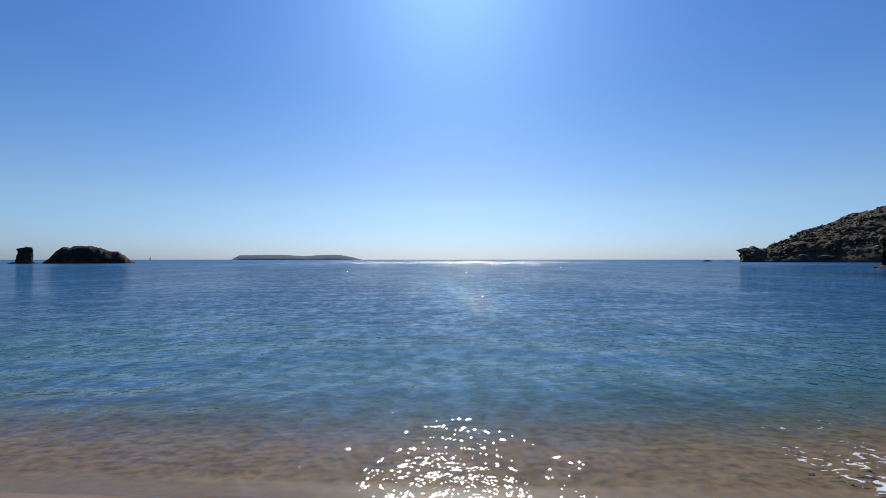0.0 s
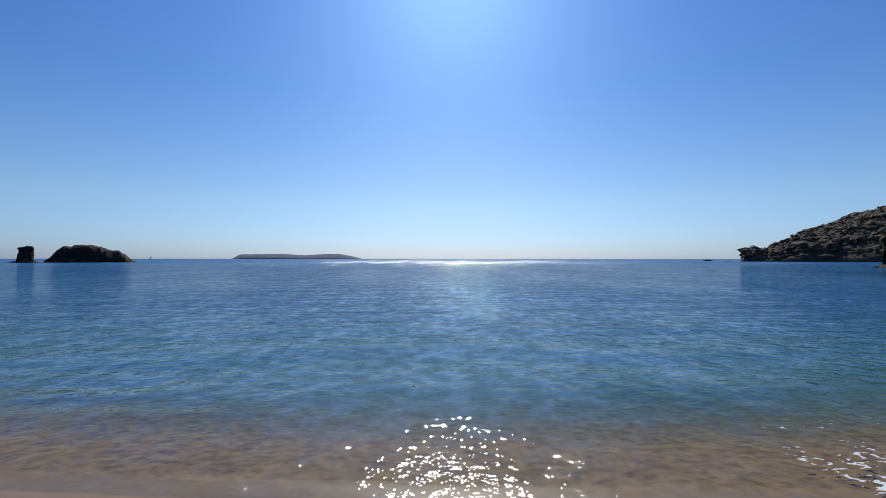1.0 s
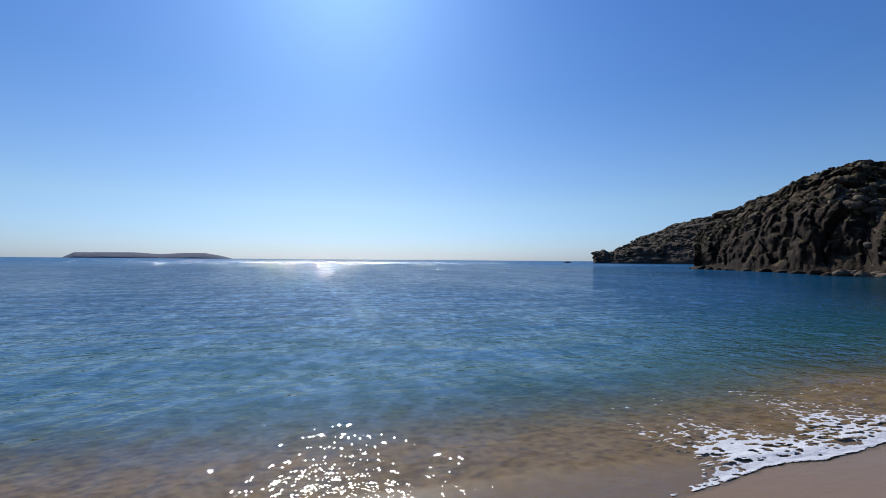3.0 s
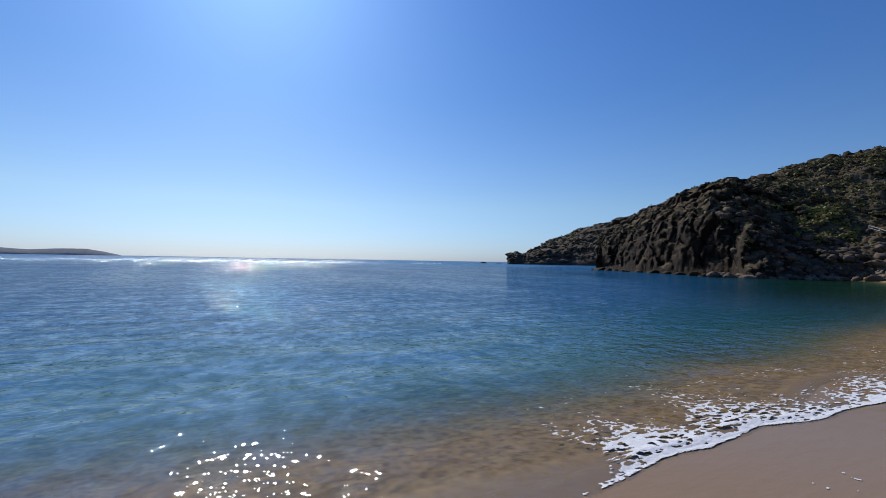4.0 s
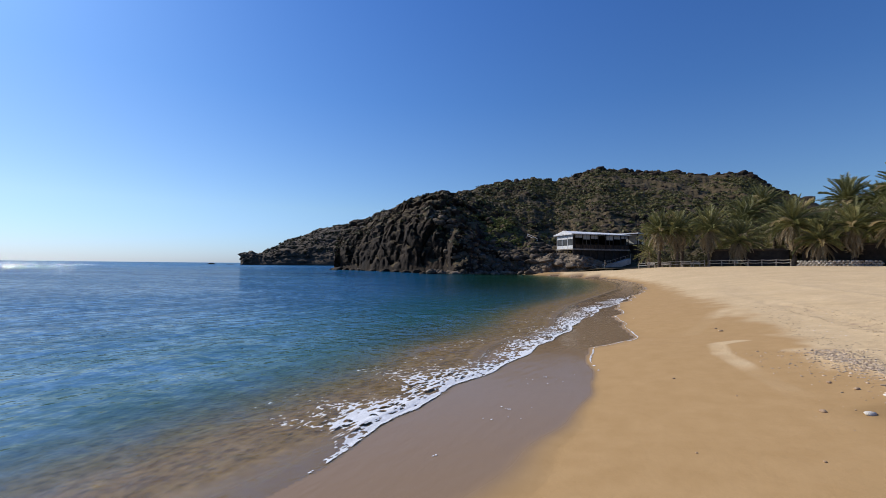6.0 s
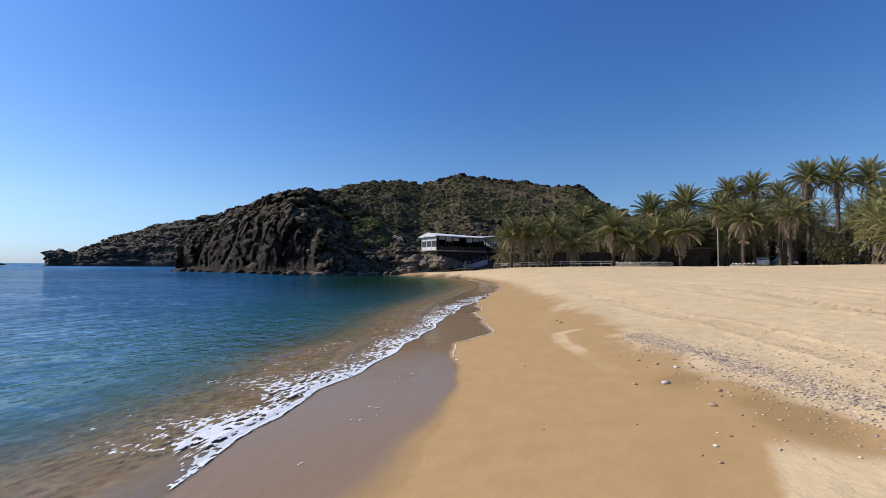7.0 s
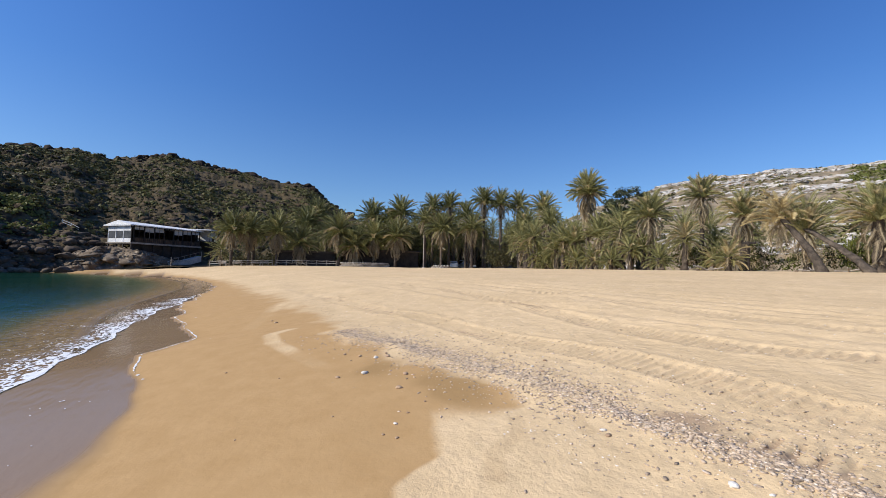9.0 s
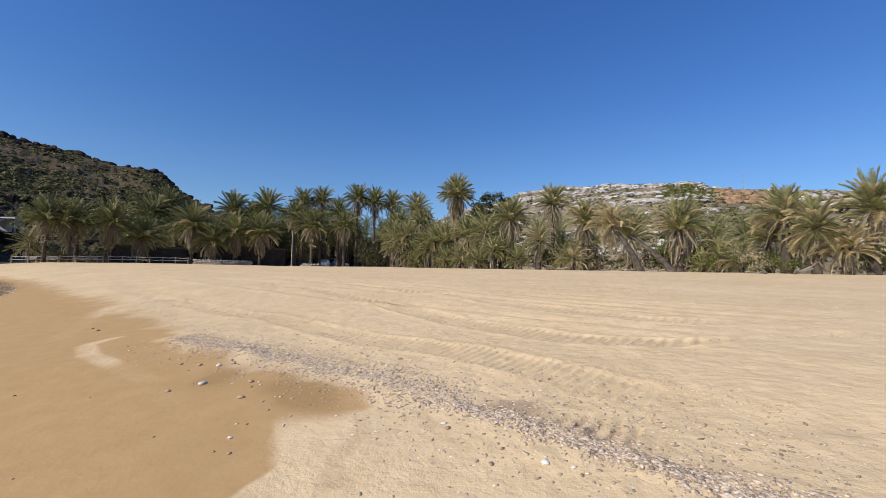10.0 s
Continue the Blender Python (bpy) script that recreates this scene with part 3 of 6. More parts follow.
# ---- hills and islands ----
def loft(name, az0, az1, cols, table, front, rows, rough, mat, back=0.35, seed=0, foot=-0.6, craggy=0.0):
    """A hillside between its foot and its ridge. table: azimuth, foot distance, foot height, ridge distance, ridge height, steepness."""
    t = np.array(table, float)
    a = np.linspace(az0, az1, cols)
    fd, fz, rd, rz, st = (np.interp(a, t[:, 0], t[:, k]) for k in range(1, 6))
    v = np.concatenate([np.concatenate([[-0.06, -0.02], np.linspace(0.0, 1, rows) ** (3.0 if craggy else 1.7)]), np.linspace(1.03, 1 + back, 14)])[:, None]
    front_v = np.clip(v, 0, 1)
    d = fd + (rd - fd) * v
    rise = np.where(v <= 1, front_v ** st, 1 - (np.maximum(v - 1, 0) / back) ** 1.5 * 0.5)
    z = fz + (rz - fz) * rise + np.where(v < 0, foot * np.abs(v) / 0.06, 0)
    ar = np.radians(a)[None, :]
    x, y = d * np.sin(ar), d * np.cos(ar)
    body = smooth(rise, 0.0, 0.10) * (v > 0) if craggy else smooth(v, 0, 0.06)
    size = np.clip((rz - fz), 1, None)[None, :]
    k = 1.0 / front
    n1 = fbm(x * k, y * k, 5, seed, True)
    n2 = fbm(x * k * 4.1 + z * k * 2, y * k * 4.1 - z * k * 2, 4, seed + 3, True)
    rough = rough * (1 + 0.25 * craggy * (1 - smooth(a, 58, 68)))[None, :]
    z = z + body * rough * (n1 * 1.0 + n2 * 0.55) * np.minimum(1, size / 12)
    push = body * rough * (fbm(a[None, :] * 0.55, z * 0.22, 5, seed + 5, True) * 1.5 + n2 * 0.6)
    if craggy:
        # weathered blocks with clefts between them, in two sizes
        wild = 0.3 + 0.7 * (1 - smooth(a, 60, 70))[None, :]
        gap, jut = np.empty((2,) + x.shape), np.empty((2,) + x.shape)
        for i, j in np.ndindex(x.shape):
            p = Vector((x[i, j], y[i, j], z[i, j] * 0.75))
            for k, cell in ((0, 0.10), (1, 0.32)):
                f, site = noise.voronoi(p * cell)
                gap[k, i, j] = f[1] - f[0]
                jut[k, i, j] = math.sin(site[0].x * 91.7 + site[0].y * 57.3 + site[0].z * 33.1)
        block_out = 1.2 * jut[0] + 1.5 * (smooth(gap[0], 0.0, 0.25) - 0.8) + 0.7 * jut[1] + 0.5 * (smooth(gap[1], 0.0, 0.25) - 0.8)
        arc = a[None, :] * 1.9 + 0 * z
        block_out = block_out + 0.8 * fbm(arc * 0.3, z * 0.35, 5, seed + 8, True) + 0.3 * fbm(arc * 1.3, z * 1.3, 3, seed + 9, True)
        push = push * 0.5 - body * craggy * wild * block_out * (1 - 0.5 * smooth(v, 0.7, 1.0))
        z = z + body * wild * 0.3 * block_out
    x, y = x + push * np.sin(ar), y + push * np.cos(ar)
    me = make_mesh(name, np.stack([x, y, z], -1).reshape(-1, 3), grid_faces(len(v), cols), mat)
    ob = new(name, me)
    return ob, np.stack([x, y, z], -1), v[:, 0]


def high(d, el):
    return 2.05 + d * math.tan(radians(el))


# foot distance, foot height, ridge distance, ridge elevation seen from the shore, steepness
HEAD = [(45.2, 146, -0.3, 149, 0.3, 0.3), (45.7, 145, -0.3, 152, 3.0, 0.25), (46.5, 141, -0.3, 155, 4.3, 0.22), (48, 134, -0.3, 158, 5.0, 0.22), (50, 124, -0.3, 160, 5.3, 0.22),
        (52, 116, -0.3, 164, 6.4, 0.22), (54.5, 108, -0.3, 170, 7.4, 0.24), (57.5, 101, -0.3, 175, 8.3, 0.26), (59.3, 99, -0.3, 178, 8.7, 0.30), (60.6, 92, -0.3, 180, 9.0, 0.48), (62.6, 91, -0.3, 182, 9.35, 0.6),
        (64, 96, -0.3, 186, 9.9, 0.68), (66, 97, -0.3, 190, 10.2, 0.75),
        (70.7, 100, 0.0, 205, 11.0, 0.85), (73.7, 102, 0.8, 215, 10.5, 0.95), (76.6, 104, 1.5, 225, 11.1, 0.95), (78.8, 106, 2, 232, 11.7, 0.95), (83.8, 108, 2.2, 235, 10.9, 1),
        (88, 110, 2.4, 238, 10.6, 1), (91, 112, 2.4, 238, 10.1, 1), (93.8, 112, 2.4, 238, 10.0, 1), (95, 112, 2.4, 238, 9.2, 1), (96.5, 112, 2.4, 236, 8.0, 1), (98.5, 112, 2.4, 232, 6.8, 1), (104, 112, 2.4, 225, 4.5, 1), (112, 112, 2.4, 215, 2.2, 1)]
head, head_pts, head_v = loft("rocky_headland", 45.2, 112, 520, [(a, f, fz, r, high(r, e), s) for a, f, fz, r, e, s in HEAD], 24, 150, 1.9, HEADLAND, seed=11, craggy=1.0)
LEDGE = [(70.2, 99.5, 0.2, 103, 0.1, 0.5), (71.4, 99, 0.3, 103, 1.0, 0.5), (73, 98.5, 0.3, 103, 1.45, 0.5), (75, 98.5, 0.3, 102.6, 1.5, 0.5), (77, 98.5, 0.4, 102.4, 1.3, 0.5), (79, 100, 0.6, 103, 0.7, 0.5), (80.4, 103, 0.9, 105.5, 0.05, 0.6)]
shelf, _, _ = loft("rock_ledge", 70.2, 80.4, 150, [(a, f, fz, r, high(r, e), s) for a, f, fz, r, e, s in LEDGE], 2.6, 60, 1.1, TAN_ROCK, seed=53)
tagged(shelf, "tan layered rock ledge below the tavern", "rock ledge", kind="structure")
tagged(head, "dark brown rocky headland with cliffs and scrub slopes", "headland", kind="structure")
CAPE = [(34.3, 440, -0.5, 446, 0.1, 0.5), (34.6, 438, -0.5, 448, 1.0, 0.4), (35.6, 436, -0.5, 448, 1.15, 0.4), (36.4, 434, -0.5, 450, 0.75, 0.5), (37, 432, -0.5, 456, 1.15, 0.5), (38.5, 430, -0.5, 465, 1.95, 0.55), (39.6, 428, -0.5, 475, 2.9, 0.55),
        (41.7, 425, -0.5, 490, 3.55, 0.6), (43.4, 420, -0.5, 500, 4.3, 0.65), (45.7, 415, -0.5, 505, 4.75, 0.7), (47.5, 410, -0.5, 505, 4.8, 0.7), (56, 400, -0.5, 500, 5.0, 0.7)]
cape, cape_pts, cape_v = loft("distant_cape", 34.3, 56, 240, [(a, f, fz, r, high(r, e), s) for a, f, fz, r, e, s in CAPE], 45, 70, 3.0, CAPE_ROCK, seed=23)
tagged(cape, "brown rocky cape with a knob at its tip", "cape", kind="structure")
HILL = [(96, 124, 2.4, 205, 2.6, 1), (108, 116, 2.4, 200, 3.4, 1), (118, 100, 2.4, 200, 4.2, 1), (126, 90, 2.4, 195, 6.0, 1), (131, 85, 2.4, 190, 8.4, 1), (135, 80, 2.4, 185, 9.4, 1), (138.5, 76, 2.5, 182, 10.5, 0.95), (141, 72, 2.5, 180, 10.9, 0.95), (146, 66, 2.5, 175, 11.15, 0.95),
        (150, 62, 2.6, 170, 11.2, 0.95), (154, 60, 2.6, 165, 10.9, 0.95), (157.2, 58, 2.6, 160, 10.9, 0.95), (159, 56, 2.6, 158, 10.3, 0.95), (163, 54, 2.6, 155, 9.7, 0.95), (170, 52, 2.6, 150, 8.8, 0.95), (185, 50, 2.6, 145, 8.0, 1), (200, 50, 2.6, 145, 6, 1)]
hill, hill_pts, hill_v = loft("limestone_hill", 96, 200, 480, [(a, f, fz, r, high(r, e), s) for a, f, fz, r, e, s in HILL], 16, 110, 0.9, SCRUB_SOIL, seed=37)
tagged(hill, "hillside of pale limestone ledges with green scrub", "hill", kind="structure")
ISLE = [(-25.9, 2900, -2, 2960, 0.0, 1), (-25.0, 2890, -2, 3000, 0.50, 0.6), (-20.2, 2880, -2, 3020, 0.58, 0.6), (-17.6, 2880, -2, 3000, 0.40, 0.6), (-15.2, 2880, -2, 3000, 0.58, 0.6), (-13.4, 2880, -2, 3000, 0.58, 0.6), (-12, 2890, -2, 2980, 0.33, 0.7), (-10.6, 2900, -2, 2960, 0.0, 1)]
isle, _, _ = loft("distant_island", -25.9, -10.6, 160, [(a, f, fz, r, high(r, e), s) for a, f, fz, r, e, s in ISLE], 260, 20, 2.0, FAR, seed=41)
tagged(isle, "long low hazy blue island on the horizon", "island", kind="structure")


# ---- rocks, boulders, scrub ----
rng = np.random.default_rng(7)


def hull_proto(seed, n=22, squash=(1, 1, 0.8)):
    r = np.random.default_rng(seed)
    p = r.normal(size=(n, 3))
    p /= np.linalg.norm(p, axis=1)[:, None]
    p *= r.uniform(0.8, 1.15, (n, 1)) * np.array(squash)
    bm = bmesh.new()
    for q in p:
        bm.verts.new(q)
    hull = bmesh.ops.convex_hull(bm, input=bm.verts[:])
    bmesh.ops.delete(bm, geom=[g for g in hull["geom_interior"] if isinstance(g, bmesh.types.BMVert)], context="VERTS")
    bmesh.ops.triangulate(bm, faces=bm.faces[:])
    bm.verts.index_update()
    out = np.array([v.co[:] for v in bm.verts]), np.array([[v.index for v in f.verts] for f in bm.faces])
    bm.free()
    return out


def tuft_proto(seed, leaves, size, flat=0.75):
    """A low cushion of small leaf blades."""
    r = np.random.default_rng(seed)
    d = r.normal(size=(leaves, 3))
    d[:, 2] = np.abs(d[:, 2])
    d /= np.linalg.norm(d, axis=1)[:, None]
    lump = 0.75 + 0.3 * np.sin(d[:, 0] * 4 + seed) * np.cos(d[:, 1] * 5)
    c = d * (lump * r.uniform(0.55, 1.0, leaves))[:, None] * np.array([1, 1, flat])
    u = r.normal(size=(leaves, 3))
    u -= (u * d).sum(1)[:, None] * d * 0.6
    u /= np.linalg.norm(u, axis=1)[:, None]
    w = np.cross(d, u)
    w /= np.linalg.norm(w, axis=1)[:, None]
    k = size * r.uniform(0.6, 1.4, (leaves, 1))
    v = np.stack([c - u * k, c + w * k * 0.7, c + u * k, c - w * k * 0.7], 1).reshape(-1, 3)
    f = np.arange(leaves * 4).reshape(-1, 4)
    return v, np.concatenate([f[:, :3], f[:, [0, 2, 3]]])


def scatter(name, protos, places, mat, label, category, flat=True):
    """Many small pieces joined into one mesh. places: x, y, z, size, turn, stretch."""
    vs, fs, base = [], [], 0
    for i, (x, y, z, k, turn, sx) in enumerate(places):
        v, f = protos[i % len(protos)]
        c, s = math.cos(turn), math.sin(turn)
        q = np.empty_like(v)
        q[:, 0], q[:, 1] = (v[:, 0] * c * sx - v[:, 1] * s) * k + x, (v[:, 0] * s * sx + v[:, 1] * c) * k + y
        q[:, 2] = v[:, 2] * k + z
        vs.append(q)
        fs.append(f + base)
        base += len(v)
    return tagged(new(name, make_mesh(name, np.concatenate(vs), np.concatenate(fs), mat, flat)), label, category, kind="stuff")


def on_slope(pts, v, count, keep, lo, hi, sink=0.25, vmin=0.02, vmax=1.04):
    """Random places on a hillside where keep(x, y, z, v, azimuth) allows."""
    rows = np.where((v[:-1] > vmin) & (v[:-1] < vmax))[0]
    weight = np.diff(v)[rows]
    got, total = [], 0
    while total < count:
        n = 6000
        i, j = rng.choice(rows, n, p=weight / weight.sum()), rng.integers(1, pts.shape[1] - 1, n)
        a, b = rng.random((n, 1)), rng.random((n, 1))
        p = pts[i, j] * (1 - a) * (1 - b) + pts[i + 1, j] * a * (1 - b) + pts[i, j + 1] * (1 - a) * b + pts[i + 1, j + 1] * a * b
        p = p[rng.random(n) < keep(p[:, 0], p[:, 1], p[:, 2], v[i], np.degrees(np.arctan2(p[:, 0], p[:, 1])))]
        got.append(p)
        total += len(p)
    p = np.concatenate(got)[:count]
    k = lo + (hi - lo) * rng.random(count) ** 2.2
    return np.stack([p[:, 0], p[:, 1], p[:, 2] - sink * k, k, rng.uniform(0, 6.28, count), rng.uniform(0.8, 1.5, count)], -1)


ROCKS = [hull_proto(s, 20, (1.1, 0.9, 0.75)) for s in range(6)]
SLABS = [hull_proto(s + 20, 18, (1.3, 0.9, 0.45)) for s in range(6)]
TUFTS = [tuft_proto(s, 26, 0.235) for s in range(6)]


def lump_proto(seed, cuts=2, scale=(1.1, 0.95, 0.8)):
    """A weathered knob of rock with clefts."""
    bm = bmesh.new()
    bmesh.ops.create_icosphere(bm, subdivisions=cuts, radius=1.0)
    v = []
    for q in bm.verts:
        d = q.co.normalized()
        f = noise.voronoi(d * 1.5 + Vector((seed * 2.7, seed, 0)))[0]
        k = 0.78 + 0.45 * min(1, (f[1] - f[0]) * 2) + 0.25 * noise.fractal(d * 2 + Vector((seed, 0, 0)), 0.8, 2.1, 3)
        v.append((d.x * k * scale[0], d.y * k * scale[1], d.z * k * scale[2]))
    f = [[q.index for q in t.verts] for t in bm.faces]
    bm.free()
    return np.array(v), np.array(f)


CRAGS = [lump_proto(s) for s in range(6)]
KNOBS = [lump_proto(s + 9, 2, (1.2, 0.9, 0.7)) for s in range(6)]


def patchy(x, y, scale, seed, lo, hi):
    return smooth(fbm(x * scale, y * scale, 2, seed), lo, hi)


def inside(v, lo, hi):
    return ((v > lo) & (v < hi)) * 1.0


def scrub_here(x, y, z, v, az):
    cliff = 1 - 0.85 * smooth(60 - az, 0, 5) * (1 - smooth(v, 0.55, 0.9))
    return patchy(x, y, 0.03, 61, -0.35, 0.3) * cliff * smooth(z, 3.5, 8)


scatter("headland_scrub", TUFTS, on_slope(head_pts, head_v, 4200, scrub_here, 0.5, 1.6), SHRUB, "dark olive cushions of scrub covering the headland", "scrub")
scatter("headland_olive_scrub", TUFTS, on_slope(head_pts, head_v, 7000, lambda x, y, z, v, az: (0.15 + 0.85 * patchy(x, y, 0.05, 63, -0.3, 0.2)) * smooth(az, 60, 74) * smooth(z, 4, 9), 0.6, 2.0, 0.15), SHRUB_OLIVE,
        "olive-green low scrub over the upper slope", "scrub")
scatter("headland_green_scrub", TUFTS, on_slope(head_pts, head_v, 520, lambda x, y, z, v, az: (inside(az, 64.8, 70) * inside(v, 0.10, 0.30) + 0.6 * inside(az, 60.8, 64) * inside(v, 0.2, 0.3)) * patchy(x, y, 0.12, 5, -0.15, 0.1) + 0.05 * (az > 70) * (v < 0.5), 0.5, 1.4, 0.05), SHRUB_BRIGHT,
        "bright green bushes on the slope above the rocks", "scrub")
scatter("headland_stones", KNOBS, on_slope(head_pts, head_v, 2200, lambda x, y, z, v, az: (0.2 + 0.8 * patchy(x, y, 0.05, 71, 0.0, 0.4)) * np.where((az < 60) & (v < 0.3), 0.06, 1), 0.25, 1.5, 0.4, 0.0), OUTCROP, "rough brown rocks strewn over the headland", "rocks", False)
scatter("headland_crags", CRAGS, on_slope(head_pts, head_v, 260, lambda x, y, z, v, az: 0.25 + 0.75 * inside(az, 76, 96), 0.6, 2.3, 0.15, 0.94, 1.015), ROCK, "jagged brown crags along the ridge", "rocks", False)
scatter("shore_boulders", KNOBS, on_slope(head_pts, head_v, 700, lambda x, y, z, v, az: np.where(z < 4.5, 1.0, 0.25) * np.where((az > 57.5) & (az < 77), 1, 0.02), 0.25, 1.1, 0.35, -0.01, 0.13), BOULDER, "grey weathered boulders piled along the shore", "rocks", False)
scatter("cape_scrub", TUFTS, on_slope(cape_pts, cape_v, 900, lambda x, y, z, v, az: smooth(z, 8, 18), 1.5, 4.0), SHRUB, "dark scrub on top of the cape", "scrub")
scatter("cape_rocks", ROCKS, on_slope(cape_pts, cape_v, 420, lambda x, y, z, v, az: np.ones_like(x), 1.0, 4.0, 0.45), CAPE_ROCK, "brown rocks on the cape", "rocks")


def ledge(x, y, z, v, az):
    band = smooth(np.sin(z * 1.1 + 0.06 * x + 2.2 * fbm(x * 0.05, y * 0.05, 2, 33)), -0.2, 0.5)
    return band * patchy(x, y, 0.04, 35, -0.5, 0.2) * (0.25 + 0.75 * smooth(v, 0.3, 0.6)) * np.where(inside(az, 160.2, 165) > 0, 0.05, 1) * (az > 126)


scatter("limestone_ledges", SLABS, on_slope(hill_pts, hill_v, 6400, ledge, 0.25, 1.25, 0.1), LIME, "pale grey limestone blocks in broken ledges", "rocks")
scatter("limestone_crest", SLABS, on_slope(hill_pts, hill_v, 700, lambda x, y, z, v, az: 0.1 + 0.9 * inside(az, 136, 159), 0.5, 1.6, 0.2, 0.93, 1.02), LIME, "white limestone blocks along the crest", "rocks")
scatter("ochre_outcrop", ROCKS, on_slope(hill_pts, hill_v, 260, lambda x, y, z, v, az: (0.05 + 0.95 * patchy(x, y, 0.1, 77, -0.15, -0.05)) * inside(az, 160, 165) * (v > 0.6), 0.4, 1.5, 0.15), OCHRE, "orange-brown rock outcrop on the hill", "rocks")
scatter("hill_scrub", TUFTS, on_slope(hill_pts, hill_v, 2500, lambda x, y, z, v, az: (patchy(x, y, 0.05, 39, -0.1, 0.3) + 0.08) * np.where(az > 126, 1, 0.3), 0.4, 1.3, 0.1), SHRUB_OLIVE, "low green scrub between the limestone ledges", "scrub")
scatter("hill_green_patch", TUFTS, on_slope(hill_pts, hill_v, 420, lambda x, y, z, v, az: inside(az, 154.6, 160.3) * inside(v, 0.6, 0.9), 0.5, 1.2, 0.05), SHRUB_BRIGHT, "patch of green bushes below the crest", "scrub")
scatter("hill_dark_scrub", TUFTS, on_slope(hill_pts, hill_v, 500, lambda x, y, z, v, az: patchy(x, y, 0.07, 49, 0.0, 0.4), 0.6, 1.8), SHRUB, "darker bushes dotted over the limestone hill", "scrub")


def boulder_mesh(name, seed, mat, cuts=3, lump=0.28, scale=(1, 1, 0.8)):
    bm = bmesh.new()
    bmesh.ops.create_icosphere(bm, subdivisions=cuts, radius=1.0)
    for v in bm.verts:
        d = v.co.normalized()
        n = noise.fractal(d * 1.3 + Vector((seed * 3.1, 0, 0)), 0.8, 2.1, 4)
        cell = noise.voronoi(d * 1.6 + Vector((0, seed * 1.7, 0)))[0][0]
        v.co = Vector(d[:]) * (1 + lump * n - lump * 0.9 * cell)
        v.co = Vector((v.co.x * scale[0], v.co.y * scale[1], v.co.z * scale[2]))
    for f in bm.faces:
        f.smooth = True
    me = bpy.data.meshes.new(name)
    bm.to_mesh(me)
    bm.free()
    me.materials.append(mat)
    return me


BOULDER_MESHES = [boulder_mesh("boulder", s, BOULDER) for s in range(4)]
TAN_MESHES = [boulder_mesh("boulder", s + 14, TAN_ROCK) for s in range(4)]
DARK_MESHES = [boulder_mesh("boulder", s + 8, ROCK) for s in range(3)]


def boulder(az, d, size, z, dark=False, tan=False, squat=1.0):
    ob = new("boulder", random.choice(DARK_MESHES if dark else TAN_MESHES if tan else BOULDER_MESHES))
    x, y = polar(az, d)
    ob.matrix_world = pose(x, y, z, random.uniform(-20, 20), random.uniform(-20, 20), random.uniform(0, 360)) @ Matrix.Diagonal((size * random.uniform(0.9, 1.4), size, size * squat * random.uniform(0.6, 0.9), 1))
    return tagged(ob, "dark wet boulder at the foot of the cliff" if dark else "rounded grey boulder on the rocky shore", "boulder", "boulders on the shore")


for k in range(70):
    az = random.uniform(57.5, 73.5)
    boulder(az, float(np.interp(az, [57.5, 62, 66, 71, 74], [92, 91, 94, 98, 98])) + random.uniform(-0.5, 6), random.uniform(0.35, 1.15), random.uniform(0.0, 0.5) + max(0, az - 70) * 0.12)
for az, d, size in ((45.3, 144, 1.4), (45.0, 145, 1.0), (45.9, 142, 1.6), (46.6, 139, 1.2), (47.4, 135, 1.0), (48.6, 129, 1.3), (50.1, 122, 1.0), (51.5, 116, 1.4), (53.0, 110, 1.1), (54.4, 104, 1.0), (55.8, 98, 1.3), (56.8, 94, 1.2)):
    boulder(az, d, size, 0.0, True)
for k in range(60):
    az = random.uniform(70.5, 80.5)
    d = random.uniform(99.5, 105)
    boulder(az, d, random.uniform(0.3, 1.0) * (1.0 if az < 78 else 0.6), 0.4 + (d - 99) * 0.5, tan=random.random() < 0.7)


# a broad ledge under the tavern and the crags that stand out on the ridge
for az, d, size, z, tan in ((73.4, 104, 3.0, 2.2, True), (75.0, 102.5, 2.4, 1.9, True), (76.8, 102, 2.2, 1.7, True), (72.0, 103.5, 2.4, 2.4, True), (78.3, 103, 1.8, 1.6, True), (72.6, 102, 2.8, 3.2, True), (74.1, 101, 2.5, 3.0, True), (75.6, 100.2, 2.2, 2.5, True), (77.0, 100.6, 1.9, 2.0, True), (71.0, 102.5, 2.2, 2.8, True)):
    boulder(az, d, size, z - 0.4, tan=tan, squat=0.55)["label"] = "broad tan rock ledge below the tavern"
for az, d, size, el in ((78.9, 231, 4.0, 11.6), (80.3, 232, 2.8, 11.2), (77.6, 229, 2.4, 11.0), (82.4, 233, 3.0, 10.9), (93.0, 237, 5.2, 9.6), (94.2, 237, 4.4, 9.3), (91.6, 237, 3.6, 9.8), (90.0, 237, 2.6, 10.1), (88.0, 237, 2.6, 10.5), (85.5, 235, 2.2, 10.7)):
    ob = boulder(az, d, size, high(d, el), True)
    ob["label"], ob["group"] = "rugged crag standing out on the ridge", "crags on the ridge"


